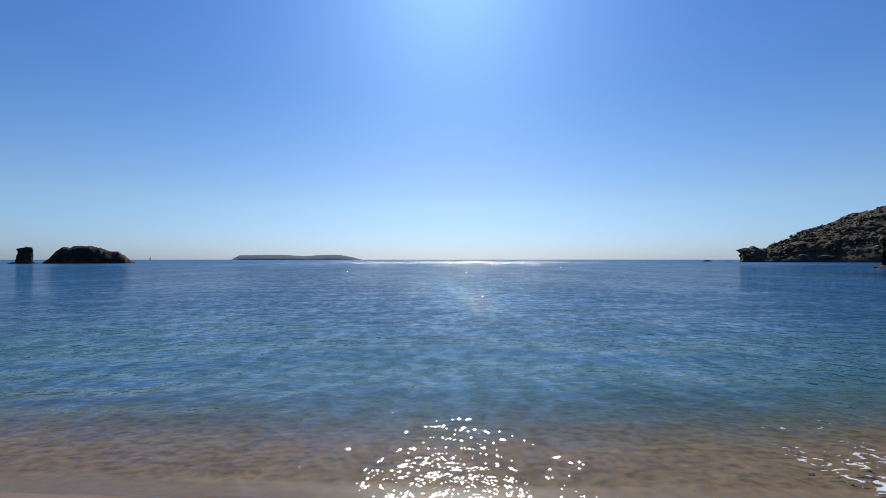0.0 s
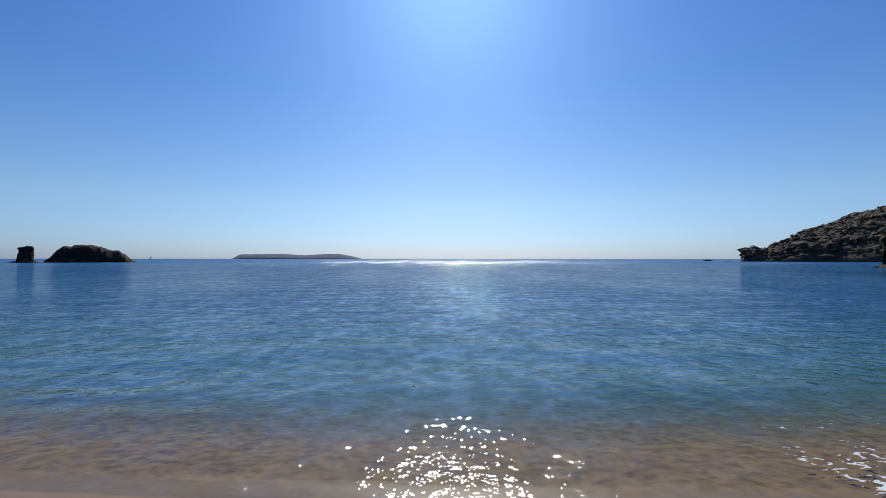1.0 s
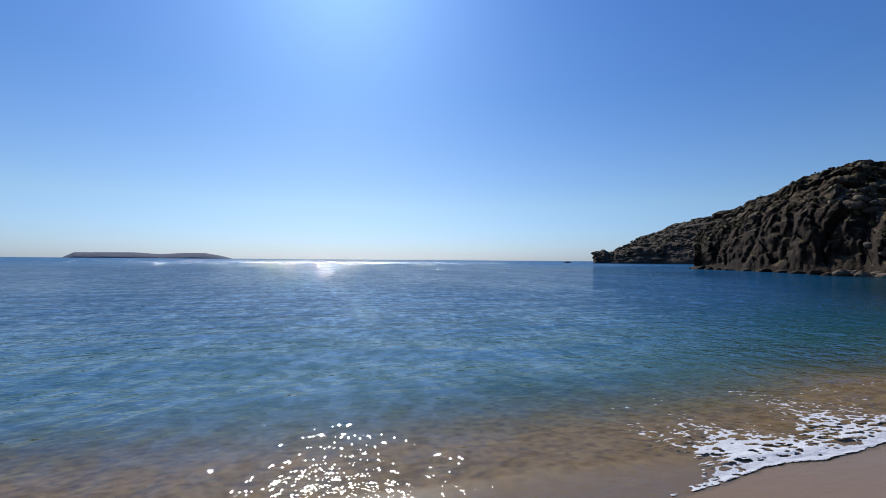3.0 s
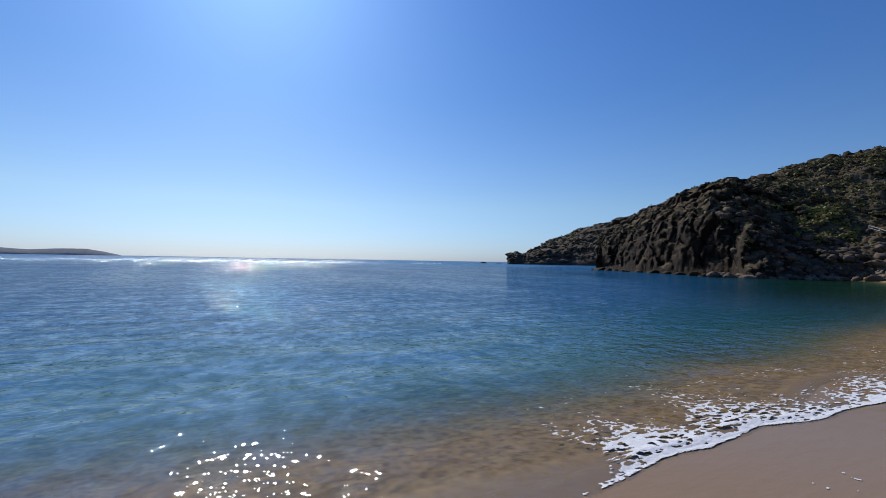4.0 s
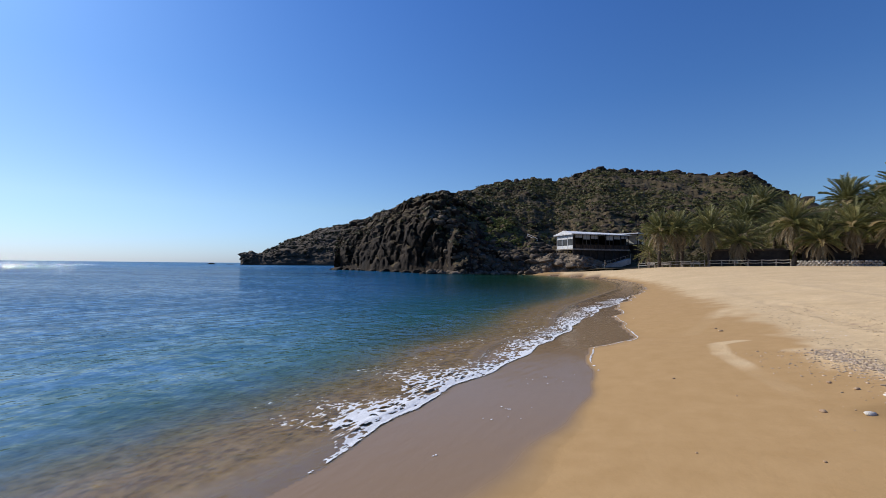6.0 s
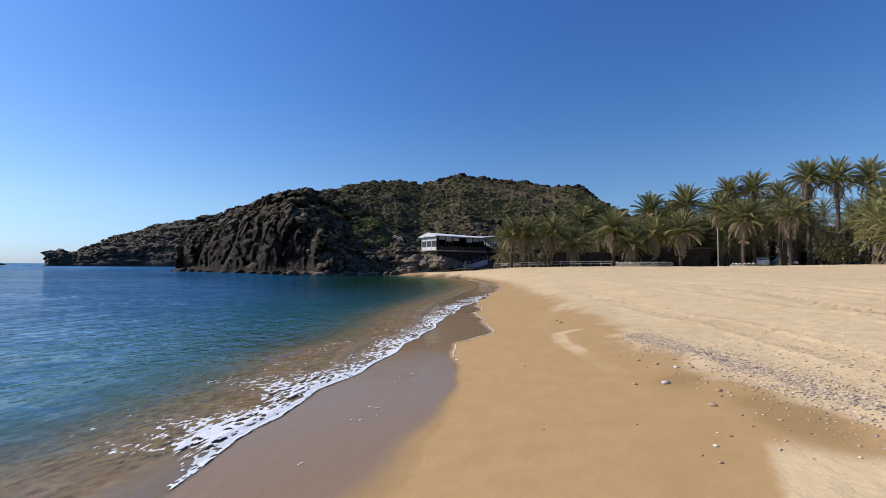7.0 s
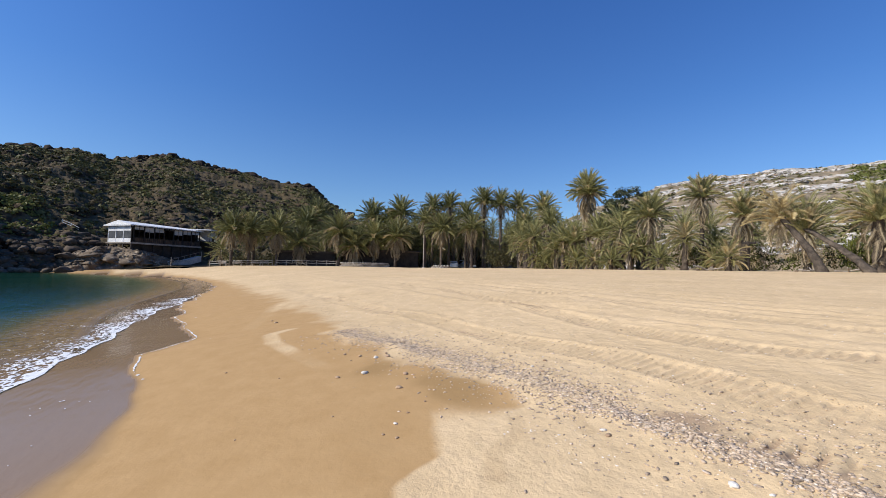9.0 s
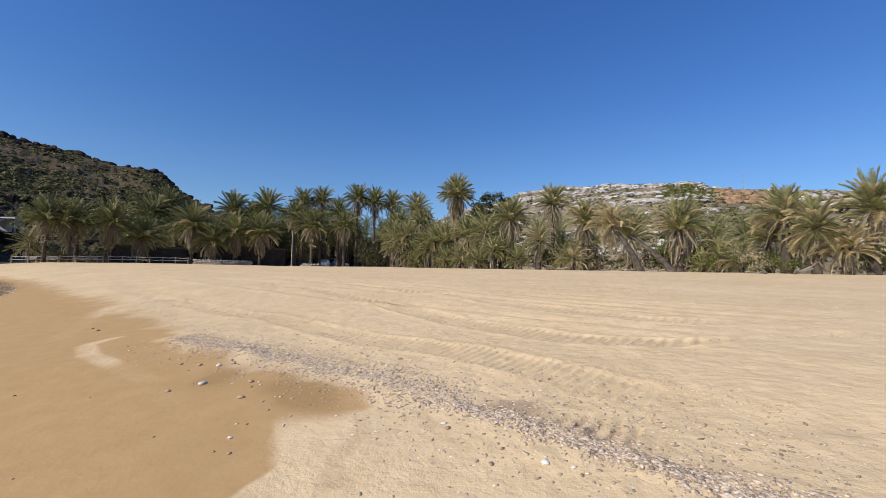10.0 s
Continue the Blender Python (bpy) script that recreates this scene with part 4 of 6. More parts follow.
def islet(name, az, d, half, depth, tops, mat, label, category):
    """A small rock island: a long back with the given heights along it."""
    n, m = 90, 26
    u, w = np.meshgrid(np.linspace(-1, 1, n), np.linspace(-1, 1, m), indexing="ij")
    top = np.interp(u, np.linspace(-1, 1, len(tops)), tops)
    z = top * (1 - np.abs(w) ** 2.5) + fbm(u * 9, w * 3, 4, 5, True) * 0.9 * (1 - np.abs(w) ** 4) * np.minimum(1, top / 2) - 0.4
    cx, cy = polar(az, d)
    c, s = math.cos(radians(az)), math.sin(radians(az))
    x, y = cx + u * half * c + w * depth * s, cy - u * half * s + w * depth * c
    return tagged(new(name, make_mesh(name, np.stack([x, y, z], -1).reshape(-1, 3), grid_faces(n, m), mat)), label, category)


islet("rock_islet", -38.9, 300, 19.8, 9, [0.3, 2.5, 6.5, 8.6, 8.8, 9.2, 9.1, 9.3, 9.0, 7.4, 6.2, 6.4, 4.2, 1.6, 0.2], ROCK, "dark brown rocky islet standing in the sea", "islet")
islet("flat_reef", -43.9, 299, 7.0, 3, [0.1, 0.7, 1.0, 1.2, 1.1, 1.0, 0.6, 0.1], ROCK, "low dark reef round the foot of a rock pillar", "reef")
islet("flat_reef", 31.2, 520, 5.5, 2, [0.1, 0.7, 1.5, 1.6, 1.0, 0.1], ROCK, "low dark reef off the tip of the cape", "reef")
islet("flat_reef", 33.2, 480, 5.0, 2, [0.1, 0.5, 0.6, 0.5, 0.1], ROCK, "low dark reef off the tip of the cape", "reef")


def rock_pillar(az, d):
    n, m = 40, 36
    t, a = np.meshgrid(np.linspace(0, 1, n), np.linspace(0, 2 * np.pi, m, endpoint=False), indexing="ij")
    r = 3.0 + 0.3 * np.cos(t * 4 + 0.3) + 0.45 * fbm(a * 1.2, t * 4, 4, 3, True) + 0.15 * np.cos(a) * t
    r = r * np.where(t > 0.95, np.clip((1 - t) / 0.05, 0.0, 1) ** 0.5, 1)
    cx, cy = polar(az, d)
    v = np.stack([cx + r * np.cos(a), cy + r * np.sin(a), t * 8.6 + 0.35 * np.sin(a + 0.4) * t - 0.5], -1).reshape(-1, 3)
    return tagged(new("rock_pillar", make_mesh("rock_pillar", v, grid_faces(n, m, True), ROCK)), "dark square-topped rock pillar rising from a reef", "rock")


rock_pillar(-43.85, 299)


# ---- palms and bushes ----
def part(name, mesh, parent, label=""):
    ob = new(name, mesh)
    ob.parent = parent
    if label:
        ob["label"] = label
    return ob


def frond_mesh(name, bend, mat, pairs=34, spread=0.17, ragged=0.0, seed=0):
    """One feather leaf a metre long, growing along x and bending down."""
    r = np.random.default_rng(seed)
    vs, fs = [], []
    seg = 9
    s = np.linspace(0, 1, seg + 1)
    ang = -bend * s ** 1.6
    step_ = 1.0 / seg
    px, pz = np.concatenate([[0], np.cumsum(np.cos(ang[1:]) * step_)]), np.concatenate([[0], np.cumsum(np.sin(ang[1:]) * step_)])
    for k in range(seg + 1):
        w = 0.016 * (1 - 0.8 * s[k])
        vs += [(px[k], -w, pz[k]), (px[k], w, pz[k]), (px[k], 0, pz[k] - w * 1.4)]
    for k in range(seg):
        a, b = 3 * k, 3 * k + 3
        fs += [(a, b, b + 1), (a, b + 1, a + 1), (a + 1, b + 1, b + 2), (a + 1, b + 2, a + 2), (a + 2, b + 2, b), (a + 2, b, a)]
    for k in range(pairs):
        t = 0.16 + 0.82 * (k + 0.5) / pairs
        x, z, an = np.interp(t, s, px), np.interp(t, s, pz), np.interp(t, s, ang)
        for side in (-1, 1):
            if r.random() < ragged:
                continue
            long = spread * (0.55 + 0.75 * math.sin(math.pi * min(1, t * 0.9 + 0.08))) * r.uniform(0.8, 1.2)
            fwd, lift = r.uniform(0.55, 0.95) + 0.3 * t, r.uniform(0.0, 0.45) - ragged * 0.9
            dx, dy, dz = long * math.sin(fwd), side * long * math.cos(fwd), long * lift * 0.6
            tx, tz = x + dx * math.cos(an) - dz * math.sin(an), z + dx * math.sin(an) + dz * math.cos(an)
            i = len(vs)
            w = 0.0125
            vs += [(x - w, 0, z), (x + w, 0, z), ((x + tx) / 2 + w * 1.2, dy * 0.55, (z + tz) / 2 + 0.012), (tx, dy, tz)]
            fs += [(i, i + 1, i + 2), (i, i + 2, i + 3)]
    me = make_mesh(name, vs, fs, mat, True)
    return me


UP = [frond_mesh("frond", b, FROND, seed=i) for i, b in enumerate((0.15, 0.32, 0.55))]
ARCH = [frond_mesh("frond", b, FROND, seed=i + 5) for i, b in enumerate((0.5, 0.75, 1.05))]
# the same fronds in the brightened colours, for palms beyond azimuth 121
UP_SUNLIT = [frond_mesh("frond", b, FROND_SUNLIT, seed=i) for i, b in enumerate((0.15, 0.32, 0.55))]
ARCH_SUNLIT = [frond_mesh("frond", b, FROND_SUNLIT, seed=i + 5) for i, b in enumerate((0.5, 0.75, 1.05))]
GOLD = [frond_mesh("frond", b, FROND_GOLD, seed=i + 10) for i, b in enumerate((0.7, 1.0, 1.3))]
DRY = [frond_mesh("dry_frond", b, DEAD, 30, 0.16, 0.05, seed=i + 15) for i, b in enumerate((0.4, 0.8, 1.2))]


def trunk_mesh(height, lean, radius, seed):
    n, m = max(6, int(height / 0.35)), 10
    vs = []
    for i in range(n + 1):
        t = i / n
        cx, cy = lean[0] * t ** 1.3, lean[1] * t ** 1.3
        r = radius * (1.25 - 0.35 * t + 0.25 * math.exp(-t * 9)) * (1 + 0.10 * ((i % 2) * 2 - 1)) + (0.10 * smooth(t, 0.86, 1.0))
        for j in range(m):
            a = 2 * math.pi * (j + 0.5 * (i % 2)) / m
            k = r * (1 + 0.07 * math.sin(a * 3 + seed + i))
            vs.append((cx + k * math.cos(a), cy + k * math.sin(a), height * t - 0.25 * (1 - t)))
    me = make_mesh("trunk", vs, grid_faces(n + 1, m, True), BARK)
    return me


def frond_pose(k, n, turn, lo, hi, size, top):
    """How the k-th of n fronds leaves the crown: upright ones first, hanging ones last."""
    f = (k + random.uniform(0, 0.9)) / n
    tilt = hi + (lo - hi) * f ** 0.85
    kk = size * random.uniform(0.82, 1.12)
    m = Euler((0, 0, radians(turn))).to_matrix().to_4x4() @ Euler((radians(random.uniform(-30, 30)), radians(-tilt), 0)).to_matrix().to_4x4()
    return tilt, Matrix.Translation((*top[:2], top[2] + 0.1 - 0.5 * f)) @ m @ Matrix.Diagonal((kk, kk, kk, 1))


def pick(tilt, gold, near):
    return random.choice(GOLD if random.random() < gold else (UP_SUNLIT if near else UP) if tilt > 35 else (ARCH_SUNLIT if near else ARCH))


def joined(name, pieces, mat):
    """Several fronds as one mesh, for crowns deep in the grove."""
    vs, fs, base = [], [], 0
    for me, m in pieces:
        v = np.empty(len(me.vertices) * 3, np.float32)
        me.vertices.foreach_get("co", v)
        v = v.reshape(-1, 3) @ np.array(m.to_3x3()).T + np.array(m.translation)
        f = np.empty(len(me.loops), np.int32)
        me.loops.foreach_get("vertex_index", f)
        vs.append(v)
        fs.append(f.reshape(-1, 3) + base)
        base += len(v)
    return make_mesh(name, np.concatenate(vs), np.concatenate(fs), mat, True)


SPARSE = [frond_mesh("frond", b, FROND, 12, 0.2, seed=i + 30) for i, b in enumerate((0.2, 0.5, 0.8, 1.0))]
SPARSE_DRY = [frond_mesh("dry_frond", b, DEAD, 10, 0.18, seed=i + 40) for i, b in enumerate((0.5, 1.0))]


def far_crown(seed):
    random.seed(seed)
    live = [(random.choice(SPARSE), m) for t, m in (frond_pose(k, 52, k * 137.5, -28, 86, 1.0, (0, 0, 0)) for k in range(52))]
    dry = [(random.choice(SPARSE_DRY), frond_pose(k, 20, k * 137.5, -82, -14, 0.92, (0, 0, 0))[1]) for k in range(20)]
    return joined("crown", live, FROND), joined("dry_fronds", dry, DEAD)


FAR_CROWNS = [far_crown(s) for s in range(4)]
random.seed(5)


def palm(az, d, el, size=2.6, lean=(0, 0), gold=False, dead=30, live=68, label="", low=-28, deep=False, skirt=0.8, base=None, thick=0.0):
    """A date palm whose crown centre is seen at that elevation from the shore."""
    cx, cy = polar(az, d)
    bx, by = polar(*base) if base else (cx - lean[0], cy - lean[1])
    lean = (cx - bx, cy - by)
    gz = float(lie(bx, by))
    h = max(0.5, high(d, el) - gz)
    root = new("palm_tree")
    root.location = (bx, by, gz)
    tagged(root, label or ("tall date palm with a grey-green crown and dry fronds" if h > 6 else "date palm with arching grey-green fronds"), "palm tree", "palms behind the beach")
    part("trunk", trunk_mesh(h, lean, thick or random.uniform(0.17, 0.25), az), root)
    turn = random.uniform(0, 360)
    if deep:
        crown, dry = random.choice(FAR_CROWNS)
        for name, me in (("crown", crown), ("dry_fronds", dry)):
            part(name, me, root).matrix_basis = pose(0, 0, h, 0, 0, turn) @ Matrix.Scale(size, 4)
        return root
    top = (lean[0], lean[1], h)
    for k in range(live):
        tilt, m = frond_pose(k, live, turn + k * 137.5, low, 86, size, top)
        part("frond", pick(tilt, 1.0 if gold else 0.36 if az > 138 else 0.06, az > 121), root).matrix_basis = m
    for k in range(dead):
        _, m = frond_pose(k, dead, turn + k * 137.5, -86, -24, size * 0.88, (*top[:2], top[2] - min(skirt, h * 0.6) * k / dead))
        part("dry_frond", random.choice(DRY), root).matrix_basis = m
    return root


# azimuth, distance, crown elevation, frond length
for row in ((85.6, 82, 4.3, 2.9), (87.5, 82, 4.3, 3.0), (90.6, 81, 4.3, 3.1), (93.4, 81, 2.9, 2.8), (94.1, 92, 5.6, 3.0), (95.5, 95, 6.6, 3.0), (98.1, 80, 4.6, 3.3), (100.1, 79, 2.9, 2.8), (102.2, 88, 6.6, 3.2),
            (102.6, 79, 4.1, 2.9), (104.6, 86, 6.1, 2.9), (105.9, 84, 7.4, 3.0), (105.3, 78, 4.2, 2.9), (109.1, 80, 6.6, 2.8), (110.1, 82, 8.4, 2.7), (112.3, 82, 8.6, 2.9), (114.5, 78, 7.3, 2.8), (111.3, 74, 5.5, 3.1), (115.3, 74, 5.7, 2.8),
            (116.8, 78, 9.2, 2.9), (119.0, 78, 8.9, 2.8), (121.3, 80, 8.7, 2.7), (124.5, 72, 8.3, 2.9), (122.2, 62, 6.2, 2.6), (125.3, 60, 6.5, 2.5), (131.4, 50, 4.9, 2.6), (128.4, 53, 4.2, 2.5), (133.0, 54, 6.0, 2.5),
            (136.9, 46, 7.2, 2.7), (142.3, 50, 9.2, 2.5), (146.2, 44, 6.9, 2.5), (157.4, 42, 6.4, 2.2), (165.0, 37, 4.6, 2.0)):
    palm(row[0], row[1], row[2], row[3] * (1.15 if row[0] < 106 else 0.97 if row[1] > 62 else 0.86), low=-8 if row[1] > 60 else 12, dead=40, skirt=0.9 if row[1] > 60 else 1.6)
# low palms with no clear trunk
for az, d, el, size in ((122.4, 58, 3.4, 2.5), (123.3, 57, 4.6, 2.4), (127.0, 54, 4.4, 2.3), (128.6, 52, 1.8, 1.8), (130.4, 50, 2.0, 1.7), (125.0, 56, 1.2, 1.8), (132.6, 47, 1.8, 1.5), (136.2, 46, 3.2, 1.7), (144.8, 42, 2.2, 1.6), (126.1, 55, 3.0, 2.2), (124.2, 57, 2.2, 2.2), (134.8, 45, 3.1, 1.6), (138.0, 43, 2.0, 1.5), (128.0, 55, 3.2, 2.2), (121.5, 60, 4.6, 2.4), (160.7, 37, 2.6, 1.6), (162.5, 36, 2.2, 1.5), (159.0, 37, 1.6, 1.2), (143.4, 43, 1.9, 1.4), (140.6, 46, 4.4, 1.8)):
    palm(az, d, el, size, dead=8, live=40, low=-20, label="low young palm with spreading green fronds")
palm(129.9, 51, 10.2, 2.3, dead=150, live=120, low=4, skirt=3.0, label="tallest palm with a long skirt of dry fronds")
palm(149.3, 38.5, 6.4, 2.3, base=(152.7, 36.5), thick=0.24, gold=True, dead=12, live=36, low=5, skirt=0.4, label="leaning palm with golden yellow fronds")
palm(156.6, 37.5, 5.9, 2.2, low=14, dead=34, thick=0.3, skirt=1.2, label="palm with a double trunk and brown hanging fronds")
palm(151.4, 38.5, 5.0, 2.0, base=(156.2, 36.0), thick=0.25, dead=10, live=30, low=30, skirt=0.4, label="palm leaning low over the sand")
palm(166.4, 35, 7.0, 1.9, low=0, dead=34, gold=False, label="big palm with fronds spread against the sky")
palm(168.8, 33, 5.6, 1.8, dead=22, label="palm with a thick grey trunk and hanging dry fronds")
palm(172.8, 34, 7.2, 1.9, low=0, dead=34, label="big palm with fronds spread against the sky")
palm(171.0, 33, 3.4, 1.6, dead=30, low=8, gold=True, live=44)
# low ones filling the front of the grove
for k in range(14):
    az = 84.5 + 24 * (k + random.random()) / 14
    palm(az, random.uniform(84, 92), random.uniform(1.8, 3.9), random.uniform(2.3, 3.0), deep=True, label="low date palm with fronds hanging near the ground")
# those standing further back
for k in range(84):
    az = random.uniform(93, 129)
    d = random.uniform(83, 104)
    palm(az, d, float(np.interp(az, [99, 104, 110, 116, 122, 128], [5.2, 5.6, 6.6, 7.2, 6.8, 6.0])) * random.uniform(0.4, 0.98), random.uniform(2.6, 3.1), deep=True, label="date palm deeper in the grove")
for k in range(34):
    az = random.uniform(97, 122)
    palm(az, random.uniform(86, 98), random.uniform(2.6, 4.8), random.uniform(2.6, 3.1), deep=True, label="date palm deeper in the grove")
for k in range(18):
    az = random.uniform(133, 172)
    palm(az, random.uniform(46, 60), random.uniform(3.0, 6.2), random.uniform(2.1, 2.7), deep=True, label="date palm deeper in the grove")


def bush_mesh(seed, mat, leaves=420):
    r = np.random.default_rng(seed)
    vs, fs = [], []
    base = 0
    for k in range(9):
        v, f = tuft_proto(seed * 31 + k, leaves // 9, 0.085, 1.0)
        c = np.array([r.uniform(-0.6, 0.6), r.uniform(-0.6, 0.6), r.uniform(0.1, 0.75)])
        vs.append(v * r.uniform(0.35, 0.55) + c)
        fs.append(f + base)
        base += len(v)
    return make_mesh("bush", np.concatenate(vs), np.concatenate(fs), mat, True)


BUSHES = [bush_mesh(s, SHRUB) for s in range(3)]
GREEN_BUSHES = [bush_mesh(s + 4, SHRUB_BRIGHT) for s in range(3)]
STRAW = [bush_mesh(s + 8, DEAD) for s in range(2)]


def bush(az, d, w, h, kind, label):
    x, y = polar(az, d)
    ob = new("bush", random.choice(kind))
    ob.matrix_world = pose(x, y, float(lie(x, y)) - 0.1, 0, 0, random.uniform(0, 360)) @ Matrix.Diagonal((w, w, h, 1))
    return tagged(ob, label, "bush", "bushes under the palms")


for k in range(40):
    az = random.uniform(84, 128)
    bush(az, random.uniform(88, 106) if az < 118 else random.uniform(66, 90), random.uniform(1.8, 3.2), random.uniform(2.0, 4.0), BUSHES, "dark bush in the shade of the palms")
for k in range(52):
    az = random.uniform(128, 160)
    bush(az, float(np.interp(az, [128, 140, 157], [55, 49, 43])) + random.uniform(-2, 6), random.uniform(1.2, 2.2), random.uniform(1.5, 3.6), random.choice((BUSHES, BUSHES, GREEN_BUSHES, GREEN_BUSHES, GREEN_BUSHES, STRAW)), "green bush growing between the palm trunks")
for k in range(22):
    az = random.uniform(157, 176)
    bush(az, random.uniform(33, 40), random.uniform(0.9, 1.8), random.uniform(0.8, 2.2), random.choice((GREEN_BUSHES, GREEN_BUSHES, STRAW)), "tangled bush of green and dry straw-coloured leaves")
# added dark backing: closes sky gaps and stands for deep shade between trunks
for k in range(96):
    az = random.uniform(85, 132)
    bush(az, random.uniform(96, 116), random.uniform(2.6, 4.6), random.uniform(3.6, 6.4), BUSHES, "dark tall bush added as backing for the grove's deep shade")
def juniper_mesh(seed):
    """The uneven crown of a tall juniper: many leafy clumps round its stem."""
    r = np.random.default_rng(seed)
    vs, fs, base = [], [], 0
    for k in range(46):
        t = r.random() ** 0.8
        v, f = tuft_proto(seed * 57 + k, 46, 0.15, 1.0)
        wide = 1.9 * math.sin(math.pi * min(1, 0.18 + 0.8 * t)) ** 0.7
        an = r.uniform(0, 6.28)
        vs.append(v * r.uniform(0.5, 1.0) + np.array([wide * r.random() ** 0.5 * math.cos(an), wide * r.random() ** 0.5 * math.sin(an), 1.2 + 8.0 * t]))
        fs.append(f + base)
        base += len(v)
    return make_mesh("crown", np.concatenate(vs), np.concatenate(fs), SHRUB_JUNIPER, True)


JUNIPERS = [juniper_mesh(s + 3) for s in range(3)]
for az, d, k in ((132.4, 58, 0.95), (133.6, 58, 1.06), (135.0, 60, 1.12), (136.2, 61, 1.08), (137.4, 61, 0.96)):
    x, y = polar(az, d)
    tree = tagged(new("juniper"), "tall dark grey-green juniper behind the palms", "tree", "junipers behind the palms")
    tree.matrix_world = pose(x, y, float(lie(x, y)), 0, 0, random.uniform(0, 360)) @ Matrix.Scale(k, 4)
    part("trunk", trunk_mesh(6.0, (0.3, 0.2), 0.16, az), tree)
    part("crown", random.choice(JUNIPERS), tree)


# ---- foam, pebbles and stones on the beach ----
FOAM = surface("sea_foam", (0.72, 0.72, 0.71), (0.86, 0.86, 0.85), 9.0, 0.6, 0.002, spread=0.02)
PEBBLE = surface("beach_pebbles", (0.42, 0.305, 0.20), (0.66, 0.51, 0.37), 14.0, 0.8, 0.002, (0.74, 0.64, 0.52), 5, each=0.45)
SHELL = surface("white_stone", (0.66, 0.59, 0.49), (0.82, 0.76, 0.66), 12.0, 0.75, 0.004)


def foam_sheet(name, cells, cell, keep, height, label):
    """A lacy sheet of froth: the cells of a fine net where keep() is above 0."""
    xs, ys = cells
    x, y = np.meshgrid(xs, ys, indexing="ij")
    x = x + rng.uniform(-0.4, 0.4, x.shape) * cell
    y = y + rng.uniform(-0.4, 0.4, y.shape) * cell
    k = keep(x, y)
    z = np.maximum(height(x, y), lie(x, y)) + 0.006 + 0.010 * np.clip(k, 0, 1)
    f = grid_faces(len(xs), len(ys))
    f = f[(k.reshape(-1)[f] > 0).sum(1) >= 3]
    used, inv = np.unique(f, return_inverse=True)
    v = np.stack([x, y, z], -1).reshape(-1, 3)[used]
    return tagged(new(name, make_mesh(name, v, inv.reshape(f.shape), FOAM, False)), label, "foam", kind="stuff")


def sea_top(x, y):
    off = y - wave_line(x)
    return run_up(x, off) * smooth(off, 0.0, 0.3)


def breaker(x, y):
    off = y - wave_line(x)
    here = smooth(x, 2.3, 3.9) * (1 - smooth(x, 24, 40))
    lace = fbm(x * 6.5 + 0.8 * fbm(x * 2, y * 2, 2, 98), y * 15.0, 3, 92, True)
    lip = 0.45 * np.exp(-(np.maximum(off, 0) / 0.09) ** 2) * (0.8 + 0.9 * fbm(x * 1.7, y * 0, 2, 99))
    sheet = 0.58 * np.exp(-(np.maximum(off, 0) / 1.0) ** 2)
    body = lip + sheet + 0.75 * lace + 0.35 * fbm(x * 1.1, y * 1.1, 2, 93) - 0.74
    return np.where(off < -0.01, -1, body) - 1.2 * (1 - here)


def flecks(x, y):
    off = y - wave_line(x)
    zone = 0.30 * np.exp(-((off + 1.0) / 0.8) ** 2) + 0.42 * np.exp(-((off - 1.6) / 1.0) ** 2)
    return zone * smooth(x, 2.0, 5) * (1 - smooth(x, 22, 34)) + 1.0 * fbm(x * 17, y * 30, 3, 95) + 0.3 * fbm(x * 1.3, y * 1.3, 2, 96) - 0.98


def rim(x, y):
    s = y - shore(x) + 0.02
    return 0.95 * np.exp(-(s / 0.02) ** 2) * smooth(x, 7.5, 9.5) + 0.6 * fbm(x * 7, y * 7, 2, 97) - 0.5


foam_sheet("breaking_foam", (np.arange(1.8, 30, 0.018), np.arange(3.15, 5.6, 0.011)), 0.009, breaker, sea_top, "white froth along the low breaking wave")
foam_sheet("foam_flecks", (np.arange(2.2, 26, 0.017), np.arange(1.6, 6.4, 0.013)), 0.013, flecks, sea_top, "scattered flecks of foam on the shallow wash")
foam_sheet("wash_rim", (np.arange(3.5, 44, 0.035), np.arange(0.9, 5.4, 0.016)), 0.016, rim, lambda x, y: lie(x, y), "thin white line of froth where the wash ends")



def strewn(n, x, y, lo, hi, power, inland=2.2):
    """Places for small pieces lying on the sand."""
    ok = shore(x) - y > inland
    x, y = x[ok][:n], y[ok][:n]
    k = lo + (hi - lo) * rng.random(len(x)) ** power
    return np.stack([x, y, lie(x, y) + sand_detail(x, y) + k * 0.10, k, rng.uniform(0, 6.28, len(x)), rng.uniform(0.9, 1.6, len(x))], -1)


# gravel: a dense crooked band, and a thin scatter beside it
gx = 0.5 + 9.0 * rng.random(34000) ** 1.15
clump = smooth(fbm(gx * 1.1, gx * 0 + 3, 2, 55), -0.5, 0.4)
gy = np.interp(gx, GRAVEL_X, GRAVEL_Y) + rng.normal(size=gx.size) * (0.13 + 0.014 * gx) * (0.5 + 0.8 * clump)
thin = rng.random(gx.size) < 0.3
gy = np.where(thin, np.interp(gx, GRAVEL_X, GRAVEL_Y) - 0.1 + rng.normal(size=gx.size) * 0.55, gy)
BITS = [lump_proto(s + 50, 1, (1.1, 0.85, 0.5)) for s in range(8)]
scatter("pebbles", BITS, strewn(14000, gx, gy, 0.005, 0.021, 2.8), PEBBLE, "small grey and brown pebbles in a band on the sand", "pebbles", False)
